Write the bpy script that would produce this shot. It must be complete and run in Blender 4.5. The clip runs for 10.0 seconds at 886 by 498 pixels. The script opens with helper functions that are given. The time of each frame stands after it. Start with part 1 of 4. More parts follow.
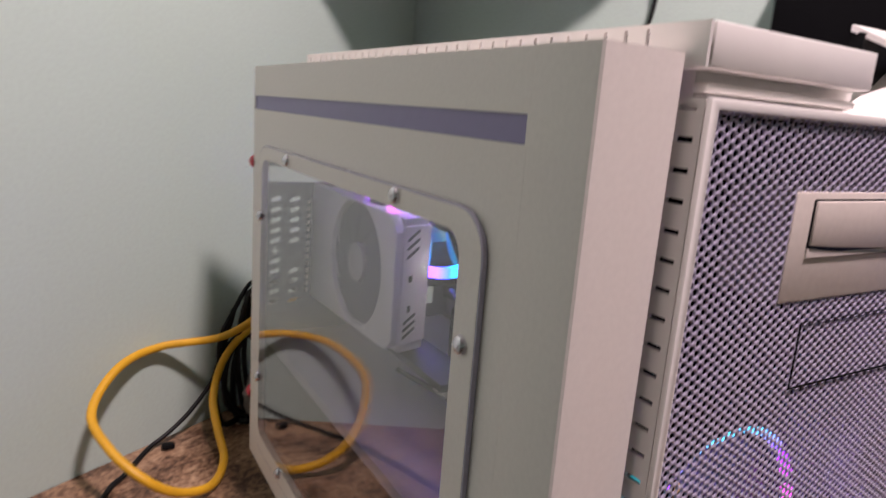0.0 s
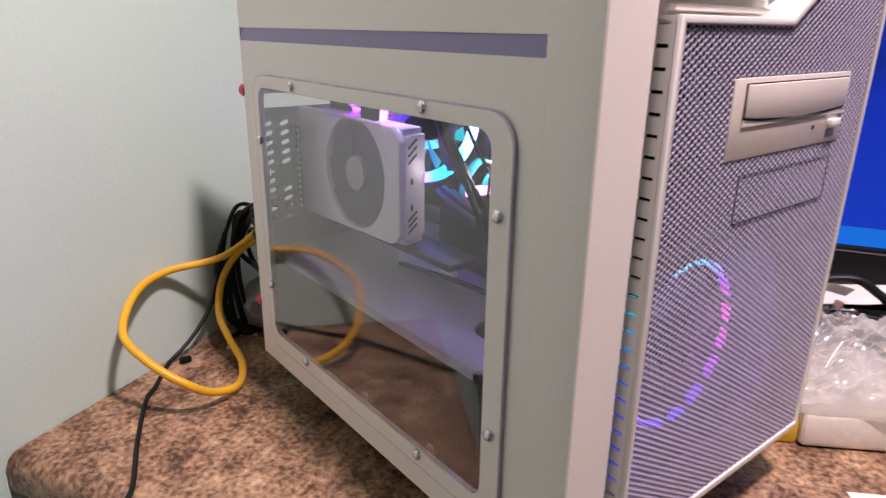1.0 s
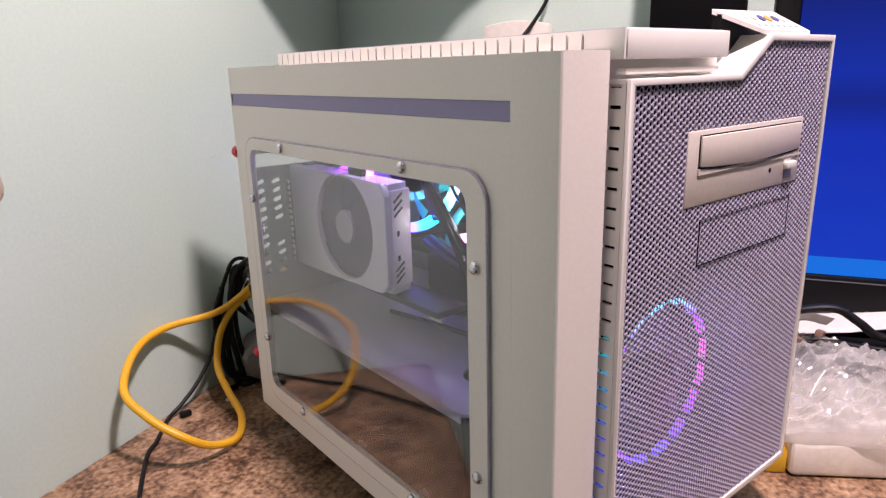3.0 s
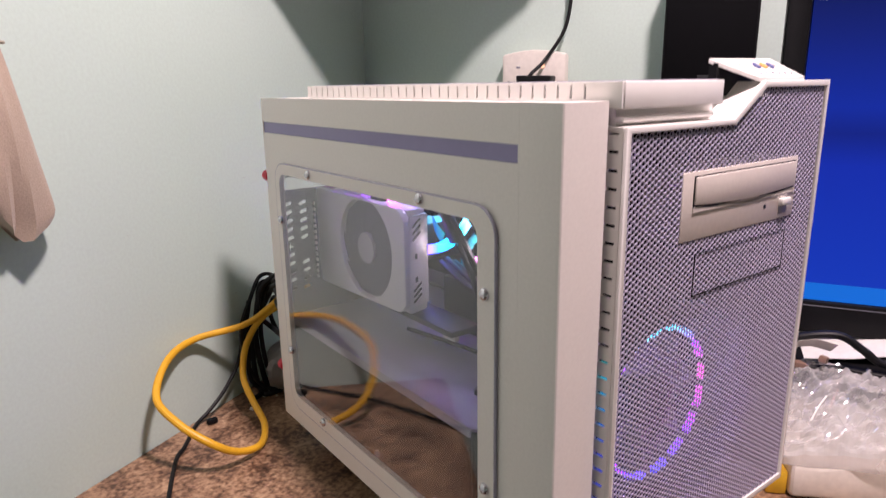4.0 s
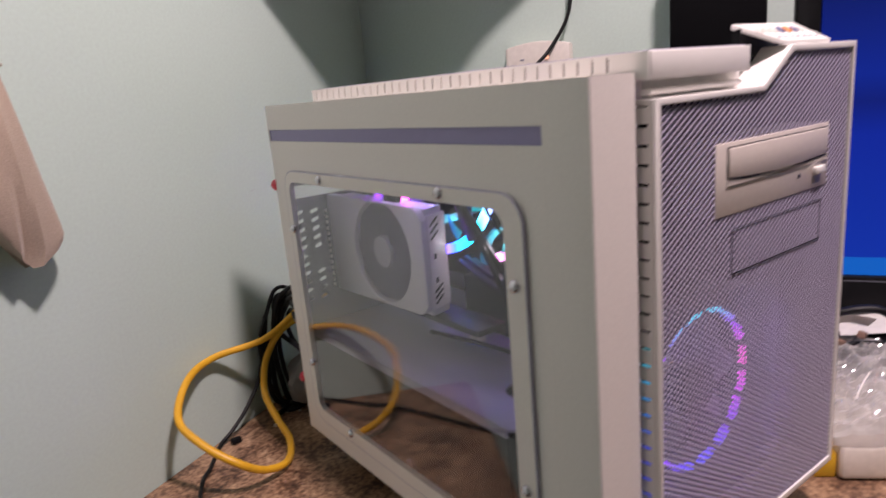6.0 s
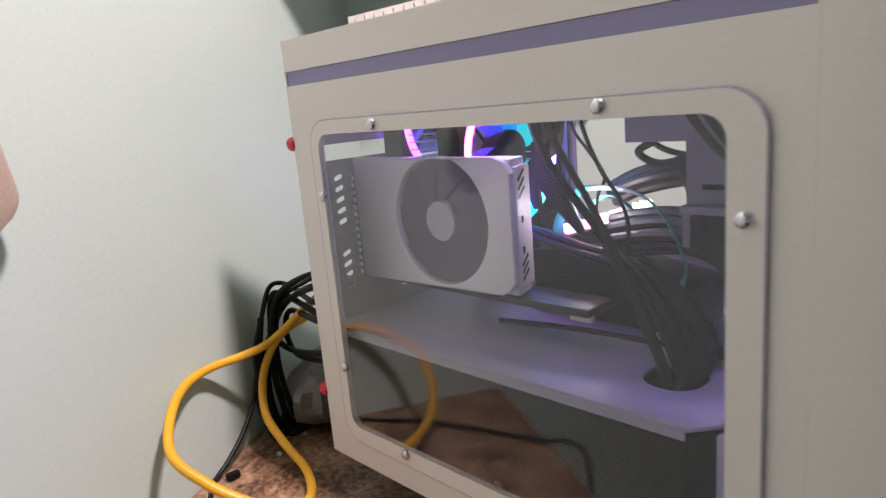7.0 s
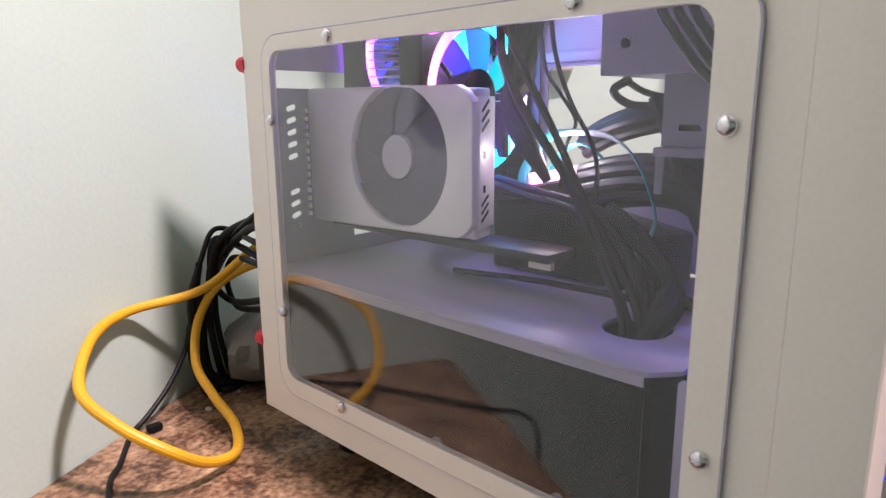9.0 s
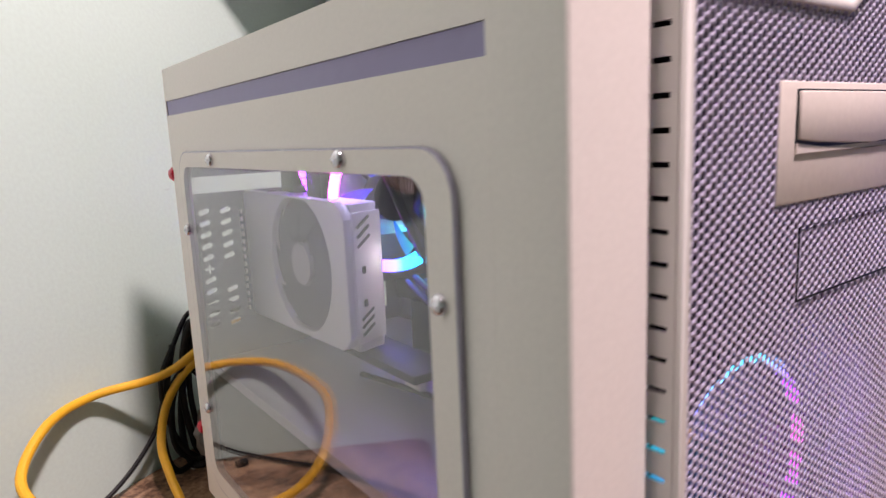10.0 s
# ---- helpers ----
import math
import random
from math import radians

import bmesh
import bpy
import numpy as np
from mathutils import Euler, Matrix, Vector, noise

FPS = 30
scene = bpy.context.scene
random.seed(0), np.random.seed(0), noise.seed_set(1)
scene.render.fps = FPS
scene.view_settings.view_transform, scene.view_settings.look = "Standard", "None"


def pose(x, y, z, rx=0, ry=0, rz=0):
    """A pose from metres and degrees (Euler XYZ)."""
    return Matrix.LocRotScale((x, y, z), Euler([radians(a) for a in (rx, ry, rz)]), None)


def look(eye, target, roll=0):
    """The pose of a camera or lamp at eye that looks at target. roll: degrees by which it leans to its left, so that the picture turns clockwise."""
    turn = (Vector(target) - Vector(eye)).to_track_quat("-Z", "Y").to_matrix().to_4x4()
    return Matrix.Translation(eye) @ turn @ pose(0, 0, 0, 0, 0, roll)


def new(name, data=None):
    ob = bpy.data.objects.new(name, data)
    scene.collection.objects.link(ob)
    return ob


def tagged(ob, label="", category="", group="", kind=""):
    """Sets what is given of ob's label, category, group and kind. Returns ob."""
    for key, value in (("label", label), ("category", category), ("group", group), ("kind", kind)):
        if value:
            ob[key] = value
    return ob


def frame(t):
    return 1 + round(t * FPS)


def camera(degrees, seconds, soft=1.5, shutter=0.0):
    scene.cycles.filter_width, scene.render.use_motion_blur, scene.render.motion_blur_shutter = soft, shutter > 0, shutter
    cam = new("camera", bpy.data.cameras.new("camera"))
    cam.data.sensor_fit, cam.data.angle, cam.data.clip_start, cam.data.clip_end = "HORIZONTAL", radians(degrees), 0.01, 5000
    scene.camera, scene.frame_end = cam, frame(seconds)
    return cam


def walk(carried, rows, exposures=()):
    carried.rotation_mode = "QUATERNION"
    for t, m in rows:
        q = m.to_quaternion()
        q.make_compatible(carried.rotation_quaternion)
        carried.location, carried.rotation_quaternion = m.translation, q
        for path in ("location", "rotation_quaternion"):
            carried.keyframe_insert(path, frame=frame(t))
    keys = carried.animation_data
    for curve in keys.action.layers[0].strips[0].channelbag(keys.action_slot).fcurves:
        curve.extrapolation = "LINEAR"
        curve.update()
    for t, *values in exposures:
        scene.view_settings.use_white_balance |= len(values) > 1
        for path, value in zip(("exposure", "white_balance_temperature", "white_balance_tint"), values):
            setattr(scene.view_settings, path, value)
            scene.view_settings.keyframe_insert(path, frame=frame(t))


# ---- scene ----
cam = camera(68.4, 10.0, 1.3, 0.4)
PATH = [
    (0, (-0.15, -0.152, 0.37), (0.854, 1.528, -0.042), 4.4),
    (0.3, (-0.168, -0.141, 0.393), (0.972, 1.435, -0.07), 1.2),
    (0.5, (-0.199, -0.152, 0.39), (0.963, 1.374, -0.178), -0.2),
    (0.7, (-0.23, -0.169, 0.372), (0.923, 1.332, -0.273), -0.2),
    (1, (-0.251, -0.189, 0.374), (0.928, 1.293, -0.27), 0.8),
    (1.2, (-0.257, -0.209, 0.385), (0.935, 1.278, -0.222), 1.0),
    (1.5, (-0.26, -0.217, 0.39), (0.927, 1.282, -0.198), -0.1),
    (2, (-0.265, -0.228, 0.401), (0.915, 1.292, -0.146), -1.5),
    (2.1, (-0.263, -0.229, 0.398), (0.908, 1.298, -0.147), -1.7),
    (3.3, (-0.254, -0.209, 0.388), (0.953, 1.298, -0.135), -1.5),
    (3.5, (-0.255, -0.219, 0.393), (0.934, 1.304, -0.123), -1.1),
    (4, (-0.27, -0.241, 0.407), (0.888, 1.315, -0.083), -0.9),
    (4.2, (-0.262, -0.248, 0.435), (0.898, 1.311, -0.04), -0.8),
    (4.5, (-0.263, -0.25, 0.476), (0.922, 1.303, 0.045), 0.1),
    (5, (-0.262, -0.253, 0.489), (0.883, 1.321, 0.029), -1.5),
    (5.5, (-0.26, -0.251, 0.452), (0.875, 1.325, -0.024), -0.7),
    (5.8, (-0.256, -0.233, 0.412), (0.891, 1.332, -0.073), -2.2),
    (6, (-0.269, -0.221, 0.395), (0.873, 1.353, -0.073), -5.0),
    (6.2, (-0.287, -0.193, 0.377), (0.849, 1.383, -0.1), -5.3),
    (7.3, (-0.308, 0.008, 0.323), (1.106, 1.364, -0.08), -5.1),
    (7.5, (-0.317, 0.026, 0.316), (1.108, 1.372, -0.08), -5.2),
    (8, (-0.298, 0.02, 0.296), (1.152, 1.344, -0.082), -4.1),
    (8.5, (-0.283, -0.009, 0.279), (1.171, 1.305, -0.121), -1.7),
    (9, (-0.272, -0.027, 0.28), (1.145, 1.318, -0.146), -0.4),
    (9.2, (-0.256, -0.038, 0.285), (1.147, 1.33, -0.118), -0.3),
    (9.5, (-0.217, -0.067, 0.311), (1.153, 1.334, -0.089), -3.6),
    (9.8, (-0.177, -0.103, 0.328), (1.091, 1.4, -0.034), -2.3),
    (10, (-0.144, -0.122, 0.335), (1.025, 1.464, -0.008), -2.5),
]
EXPOSURES = [(0.0, -0.44), (0.5, -0.27), (1.0, 0.0), (2.0, 0.05), (3.5, 0.05), (4.0, -0.06), (4.5, -0.4), (5.0, -0.65), (5.5, -0.7), (6.0, -0.45), (7.5, 0.25), (8.0, 0.25), (9.0, 0.5), (9.5, 0.5), (10.0, 0.22)]
walk(cam, [(t, look(eye, target, roll)) for t, eye, target, roll in PATH], EXPOSURES)
# ---- light ----
world = bpy.data.worlds.new("room_air")
world.use_nodes = True
world.node_tree.nodes["Background"].inputs[0].default_value = (0.75, 0.85, 1.0, 1)
world.node_tree.nodes["Background"].inputs[1].default_value = 0.02
scene.world = world


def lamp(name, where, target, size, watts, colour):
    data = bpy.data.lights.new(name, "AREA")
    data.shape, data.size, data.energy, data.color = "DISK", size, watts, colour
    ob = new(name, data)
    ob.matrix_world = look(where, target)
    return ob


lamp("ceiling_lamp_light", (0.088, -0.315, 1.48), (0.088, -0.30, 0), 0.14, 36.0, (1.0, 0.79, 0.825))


def led_lamp(name, where, radius, watts, colour):
    """Light of one of the computer's lit fans or bars."""
    data = bpy.data.lights.new(name, "POINT")
    data.shadow_soft_size, data.energy, data.color = radius, watts, colour
    ob = new(name, data)
    ob.location = where
    return ob


led_lamp("front_fan_glow", (0.125, 0.062, 0.190), 0.012, 0.30, (0.45, 0.32, 1.0))
led_lamp("memory_glow", (0.150, 0.248, 0.246), 0.008, 0.17, (1.0, 0.84, 0.95))
led_lamp("cooler_fan_glow", (0.120, 0.290, 0.345), 0.012, 0.28, (0.66, 0.56, 1.0))


# ---- materials ----
def mat(name, colour, rough=0.5, metal=0.0, vary=0.08, scale=8.0, fine=0.05, fine_scale=120.0, bump=0.05, coat=0.0, sheen=0.0, second=None, spec=0.5):
    """Principled surface with variation at two scales and a fine relief."""
    m = bpy.data.materials.new(name)
    m.use_nodes = True
    nt = m.node_tree
    p = nt.nodes["Principled BSDF"]
    p.inputs["Metallic"].default_value = metal
    p.inputs["Coat Weight"].default_value = coat
    p.inputs["Sheen Weight"].default_value = sheen
    p.inputs["Specular IOR Level"].default_value = spec
    co = nt.nodes.new("ShaderNodeTexCoord")
    n1 = nt.nodes.new("ShaderNodeTexNoise")
    n1.inputs["Scale"].default_value = scale
    n1.inputs["Detail"].default_value = 5
    n2 = nt.nodes.new("ShaderNodeTexNoise")
    n2.inputs["Scale"].default_value = fine_scale
    n2.inputs["Detail"].default_value = 3
    for n in (n1, n2):
        nt.links.new(co.outputs["Object"], n.inputs["Vector"])
    mix = nt.nodes.new("ShaderNodeMix")
    mix.data_type = "RGBA"
    a, b = mix.inputs[6], mix.inputs[7]
    lo = [c * (1 - 2 * vary) for c in colour]
    hi = [min(1, c * (1 + 2 * vary)) for c in colour] if second is None else second
    a.default_value, b.default_value = (*lo, 1), (*hi, 1)
    nt.links.new(n1.outputs["Fac"], mix.inputs[0])
    mul = nt.nodes.new("ShaderNodeMix")
    mul.data_type, mul.blend_type = "RGBA", "MULTIPLY"
    mul.inputs[0].default_value = min(1.0, fine * 4)
    grey = nt.nodes.new("ShaderNodeMapRange")
    grey.inputs[1].default_value, grey.inputs[2].default_value = 0.3, 0.7
    grey.inputs[3].default_value, grey.inputs[4].default_value = 0.6, 1.1
    nt.links.new(n2.outputs["Fac"], grey.inputs[0])
    nt.links.new(mix.outputs[2], mul.inputs[6])
    nt.links.new(grey.outputs[0], mul.inputs[7])
    nt.links.new(mul.outputs[2], p.inputs["Base Color"])
    rr = nt.nodes.new("ShaderNodeMapRange")
    rr.inputs[3].default_value, rr.inputs[4].default_value = max(0.02, rough - 0.08), min(1, rough + 0.08)
    nt.links.new(n1.outputs["Fac"], rr.inputs[0])
    nt.links.new(rr.outputs[0], p.inputs["Roughness"])
    bp = nt.nodes.new("ShaderNodeBump")
    bp.inputs["Strength"].default_value, bp.inputs["Distance"].default_value = bump, 0.001
    nt.links.new(n2.outputs["Fac"], bp.inputs["Height"])
    nt.links.new(bp.outputs[0], p.inputs["Normal"])
    return m


def glow(name, colour, strength):
    m = bpy.data.materials.new(name)
    m.use_nodes = True
    p = m.node_tree.nodes["Principled BSDF"]
    p.inputs["Base Color"].default_value = (0.004, 0.004, 0.004, 1)
    p.inputs["Roughness"].default_value = 0.35
    p.inputs["Specular IOR Level"].default_value = 0.06
    p.inputs["Emission Color"].default_value = (*colour, 1)
    p.inputs["Emission Strength"].default_value = strength
    return m


def clear(name, tint, gloss_rough, milk, ior=1.5):
    """Clear plastic: see-through with a Fresnel gloss and a little milky dust."""
    m = bpy.data.materials.new(name)
    m.use_nodes = True
    nt = m.node_tree
    nt.nodes.remove(nt.nodes["Principled BSDF"])
    out = nt.nodes["Material Output"]
    tr, gl, df = (nt.nodes.new("ShaderNodeBsdf" + k) for k in ("Transparent", "Glossy", "Diffuse"))
    facing, power, fr = nt.nodes.new("ShaderNodeLayerWeight"), nt.nodes.new("ShaderNodeMath"), nt.nodes.new("ShaderNodeMapRange")
    facing.inputs["Blend"].default_value = 0.5
    power.operation = "POWER"
    power.inputs[1].default_value = 3.1
    nt.links.new(facing.outputs["Facing"], power.inputs[0])
    nt.links.new(power.outputs[0], fr.inputs[0])
    fr.inputs[3].default_value, fr.inputs[4].default_value = ((ior - 1) / (ior + 1)) ** 2, 0.90
    tr.inputs[0].default_value = (*tint, 1)
    gl.inputs["Roughness"].default_value = gloss_rough
    df.inputs[0].default_value = (0.8, 0.8, 0.8, 1)
    dust = nt.nodes.new("ShaderNodeTexNoise")
    co = nt.nodes.new("ShaderNodeTexCoord")
    nt.links.new(co.outputs["Object"], dust.inputs["Vector"])
    dust.inputs["Scale"].default_value, dust.inputs["Detail"].default_value = 14, 6
    ramp = nt.nodes.new("ShaderNodeMapRange")
    ramp.inputs[1].default_value, ramp.inputs[2].default_value = 0.3, 0.75
    ramp.inputs[3].default_value, ramp.inputs[4].default_value = milk * 0.5, milk * 1.5
    nt.links.new(dust.outputs["Fac"], ramp.inputs[0])
    m1, m2 = nt.nodes.new("ShaderNodeMixShader"), nt.nodes.new("ShaderNodeMixShader")
    nt.links.new(ramp.outputs[0], m1.inputs[0])
    nt.links.new(tr.outputs[0], m1.inputs[1])
    nt.links.new(df.outputs[0], m1.inputs[2])
    nt.links.new(fr.outputs[0], m2.inputs[0])
    nt.links.new(m1.outputs[0], m2.inputs[1])
    nt.links.new(gl.outputs[0], m2.inputs[2])
    nt.links.new(m2.outputs[0], out.inputs["Surface"])
    return m


WALL = mat("mint_wall_paint", (0.585, 0.715, 0.650), 0.55, vary=0.03, scale=3, fine=0.03, fine_scale=260, bump=0.12)


def scuff(m, colour):
    """Sparse small marks and faint scratches on a painted wall."""
    nt = m.node_tree
    p, co = nt.nodes["Principled BSDF"], nt.nodes["Texture Coordinate"]
    base = p.inputs["Base Color"].links[0].from_socket
    spots, ramp = nt.nodes.new("ShaderNodeTexNoise"), nt.nodes.new("ShaderNodeMapRange")
    spots.inputs["Scale"].default_value, spots.inputs["Detail"].default_value = 38, 2
    ramp.inputs[1].default_value, ramp.inputs[2].default_value, ramp.inputs[4].default_value = 0.76, 0.80, 0.55
    stretch = nt.nodes.new("ShaderNodeMapping")
    stretch.inputs["Scale"].default_value = (0.6, 0.6, 1.6)
    nt.links.new(co.outputs["Object"], stretch.inputs["Vector"])
    nt.links.new(stretch.outputs[0], spots.inputs["Vector"])
    nt.links.new(spots.outputs["Fac"], ramp.inputs[0])
    mix = nt.nodes.new("ShaderNodeMix")
    mix.data_type = "RGBA"
    mix.inputs[7].default_value = (*colour, 1)
    nt.links.new(ramp.outputs[0], mix.inputs[0])
    nt.links.new(base, mix.inputs[6])
    nt.links.new(mix.outputs[2], p.inputs["Base Color"])


scuff(WALL, (0.36, 0.37, 0.35))
CEIL = mat("ceiling_paint", (0.75, 0.75, 0.72), 0.8)
FLOOR = mat("floor_boards", (0.06, 0.042, 0.03), 0.5)
WHITE = mat("white_painted_steel", (0.89, 0.83, 0.785), 0.42, vary=0.02, scale=6, fine=0.02, fine_scale=400, bump=0.03)
PLASTIC = mat("white_plastic", (0.86, 0.83, 0.80), 0.38, vary=0.02, scale=10, fine=0.01, bump=0.02)
LILAC = mat("lilac_paint", (0.30, 0.27, 0.46), 0.4, vary=0.03, scale=12, fine=0.02, bump=0.03)
LILAC_MESH = mat("lilac_perforated_steel", (0.45, 0.415, 0.55), 0.38, metal=0.2, vary=0.04, scale=9, fine=0.02, bump=0.02)
LILAC_TOP = mat("lilac_top_mesh", (0.50, 0.46, 0.62), 0.45, vary=0.04, scale=9, fine=0.06, fine_scale=900, bump=0.3)
SILVER = mat("silver_painted_plastic", (0.70, 0.63, 0.58), 0.48, metal=0.0, vary=0.03, scale=14, fine=0.03, fine_scale=300, bump=0.05)
STEEL = mat("bright_screw_steel", (0.72, 0.70, 0.75), 0.22, metal=1.0, vary=0.05, scale=200)
# Darker copy of the chassis steel below; the dim inside is in its colour.
SHADED_LILAC = mat("shaded_lilac_chassis_steel", (0.21, 0.20, 0.27), 0.42, vary=0.05, scale=9, fine=0.03, bump=0.04)
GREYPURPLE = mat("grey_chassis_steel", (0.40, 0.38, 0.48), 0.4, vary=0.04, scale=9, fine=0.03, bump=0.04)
DARK = mat("black_plastic", (0.008, 0.008, 0.009), 0.42, vary=0.1, scale=20, spec=0.14)
DARKSTEEL = mat("black_steel", (0.03, 0.03, 0.034), 0.35, vary=0.1, scale=12)
RUBBER = mat("black_cable_rubber", (0.010, 0.010, 0.011), 0.5, spec=0.25, vary=0.1, scale=40, bump=0.05)
YELLOW = mat("yellow_cable_jacket", (0.78, 0.42, 0.02), 0.45, vary=0.08, scale=30, fine=0.05, fine_scale=300, bump=0.08)
RED = mat("red_thumb_screw", (0.75, 0.02, 0.06), 0.35, vary=0.06, scale=100)
CARD = mat("white_card_shroud", (0.86, 0.84, 0.84), 0.4, vary=0.03, scale=14, fine=0.02, bump=0.03)
FANGREY = mat("grey_fan_plastic", (0.34, 0.33, 0.40), 0.4, vary=0.05, scale=20)
FANHUB = mat("pale_fan_hub", (0.55, 0.54, 0.58), 0.4, vary=0.03, scale=20)
BOARD = mat("black_circuit_board", (0.02, 0.022, 0.026), 0.45, vary=0.2, scale=40, fine=0.2, fine_scale=300, bump=0.2)
ALU = mat("aluminium_fins", (0.55, 0.55, 0.58), 0.35, metal=0.9, vary=0.05)
SHELF = mat("black_shelf_board", (0.010, 0.010, 0.012), 0.5, spec=0.2, vary=0.1, scale=9, fine=0.05)
IVORY = mat("ivory_outlet_plastic", (0.75, 0.70, 0.64), 0.4, vary=0.03, scale=20)
CLOTH = mat("beige_cotton", (0.52, 0.41, 0.32), 0.9, vary=0.06, scale=14, fine=0.12, fine_scale=900, bump=0.4, sheen=0.2)
BRASS = mat("tarnished_brass", (0.45, 0.36, 0.20), 0.35, metal=0.9, vary=0.15, scale=60)
TEAL = mat("teal_ribbon", (0.02, 0.30, 0.32), 0.45, vary=0.08, scale=30)
PAPER = mat("white_paper", (0.78, 0.76, 0.72), 0.7, vary=0.04, scale=12)
YCARD = mat("yellow_cardboard", (0.80, 0.48, 0.03), 0.55, vary=0.05, scale=20)
PINKISH = mat("plastic_wrapped_foam", (0.90, 0.84, 0.76), 0.5, vary=0.05, scale=25, bump=0.2)
PANE = clear("clear_acrylic", (0.985, 0.985, 0.99), 0.0, 0.010, 1.58)
# Acrylic edge; the lilac is light from inside, put into the colour.
PANE_EDGE = mat("lilac_lit_acrylic_edge", (0.52, 0.49, 0.61), 0.25, vary=0.05, scale=60, fine=0.05, fine_scale=500, bump=0.1)
FILM = clear("clear_plastic_film", (0.97, 0.96, 0.95), 0.12, 0.10, 1.45)


def granite():
    m = mat("brown_stone_laminate", (0.16, 0.09, 0.055), 0.38, vary=0.3, scale=30, fine=0.2, fine_scale=240, bump=0.04)
    nt = m.node_tree
    p = nt.nodes["Principled BSDF"]
    co = nt.nodes["Texture Coordinate"]
    big, mid = nt.nodes.new("ShaderNodeTexNoise"), nt.nodes.new("ShaderNodeTexNoise")
    big.inputs["Scale"].default_value, big.inputs["Detail"].default_value, big.inputs["Roughness"].default_value = 24, 8, 0.70
    mid.inputs["Scale"].default_value, mid.inputs["Detail"].default_value, mid.inputs["Distortion"].default_value = 170, 8, 0.15
    for n in (big, mid):
        nt.links.new(co.outputs["Object"], n.inputs["Vector"])
    add = nt.nodes.new("ShaderNodeMix")
    add.data_type = "FLOAT"
    add.inputs[0].default_value = 0.42
    nt.links.new(big.outputs["Fac"], add.inputs[2])
    nt.links.new(mid.outputs["Fac"], add.inputs[3])
    ramp = nt.nodes.new("ShaderNodeValToRGB")
    e = ramp.color_ramp.elements
    e[0].position, e[0].color = 0.36, (0.036, 0.019, 0.012, 1)
    e[1].position, e[1].color = 0.65, (0.56, 0.38, 0.24, 1)
    for pos, col in ((0.44, (0.12, 0.064, 0.038, 1)), (0.50, (0.255, 0.150, 0.090, 1)), (0.57, (0.40, 0.255, 0.155, 1))):
        ramp.color_ramp.elements.new(pos).color = col
    nt.links.new(add.outputs[0], ramp.inputs[0])
    nt.links.new(ramp.outputs[0], p.inputs["Base Color"])
    return m


GRANITE = granite()


def led(name, strength, stops, axis="Z", lo=0.0, hi=1.0):
    """Light-giving diffuser whose colour runs through stops along one axis."""
    m = glow(name, (1, 1, 1), strength)
    nt = m.node_tree
    co, sep = nt.nodes.new("ShaderNodeTexCoord"), nt.nodes.new("ShaderNodeSeparateXYZ")
    mr, ramp = nt.nodes.new("ShaderNodeMapRange"), nt.nodes.new("ShaderNodeValToRGB")
    nt.links.new(co.outputs["Object"], sep.inputs[0])
    nt.links.new(sep.outputs[axis], mr.inputs[0])
    mr.inputs[1].default_value, mr.inputs[2].default_value = lo, hi
    nt.links.new(mr.outputs[0], ramp.inputs[0])
    e = ramp.color_ramp.elements
    e[0].position, e[0].color = stops[0][0], (*stops[0][1], 1)
    e[1].position, e[1].color = stops[-1][0], (*stops[-1][1], 1)
    for pos, col in stops[1:-1]:
        e.new(pos).color = (*col, 1)
    nt.links.new(ramp.outputs[0], nt.nodes["Principled BSDF"].inputs["Emission Color"])
    return m


CYAN, BLUE, VIOLET, PINK = (0.0, 0.60, 0.70), (0.01, 0.06, 1.0), (0.28, 0.03, 1.0), (1.0, 0.08, 0.60)
RING_FRONT = led("front_fan_light", 5.0, ((0.0, BLUE), (0.22, VIOLET), (0.55, PINK), (0.80, VIOLET), (1.0, CYAN)), "Z", 0.108, 0.236)
RING_COOLER = led("cooler_fan_light", 18.0, ((0.0, PINK), (0.2, VIOLET), (0.5, BLUE), (0.75, CYAN), (1.0, VIOLET)), "X", 0.075, 0.205)
BLADE_LED = led("lit_fan_blades", 1.0, ((0.0, VIOLET), (0.4, BLUE), (0.7, CYAN), (1.0, CYAN)), "X", 0.085, 0.20)
BAR = led("memory_light", 6.0, ((0.0, (0.9, 0.25, 0.8)), (0.5, (1.0, 0.40, 0.60)), (1.0, (0.5, 0.9, 0.8))), "X", 0.147, 0.229)
# Shroud's blue strip; also stands in for fan light falling on the post.
STRIP_GLOW = led("strip_and_post_glow", 0.45, ((0.0, VIOLET), (0.5, BLUE), (1.0, BLUE)), "Z", 0.05, 0.175)
SLOT_GLOW = led("slot_glow", 0.9, ((0.0, BLUE), (0.5, BLUE), (1.0, CYAN)), "Z", 0.10, 0.235)
# Near-black for the shaded inside of the case; the shade is in the colour.
NIGHT = mat("dark_inside_black", (0.006, 0.006, 0.007), 0.8, vary=0.1, scale=12, spec=0.1)
DIMSTEEL = mat("dim_grey_steel", (0.17, 0.17, 0.19), 0.42, vary=0.06, scale=12, fine=0.03, bump=0.04)
SKY_SCREEN = led("desktop_blue", 1.0, ((0.0, (0.006, 0.040, 0.50)), (0.40, (0.005, 0.026, 0.42)), (0.50, (0.004, 0.016, 0.24)), (0.58, (0.004, 0.024, 0.36)), (0.80, (0.003, 0.014, 0.19)), (1.0, (0.002, 0.006, 0.06))), "Z", 0.16, 0.53)
TASKBAR = glow("taskbar_blue", (0.008, 0.16, 0.75), 0.95)
ICON = glow("icon_white", (0.75, 0.85, 0.95), 0.8)


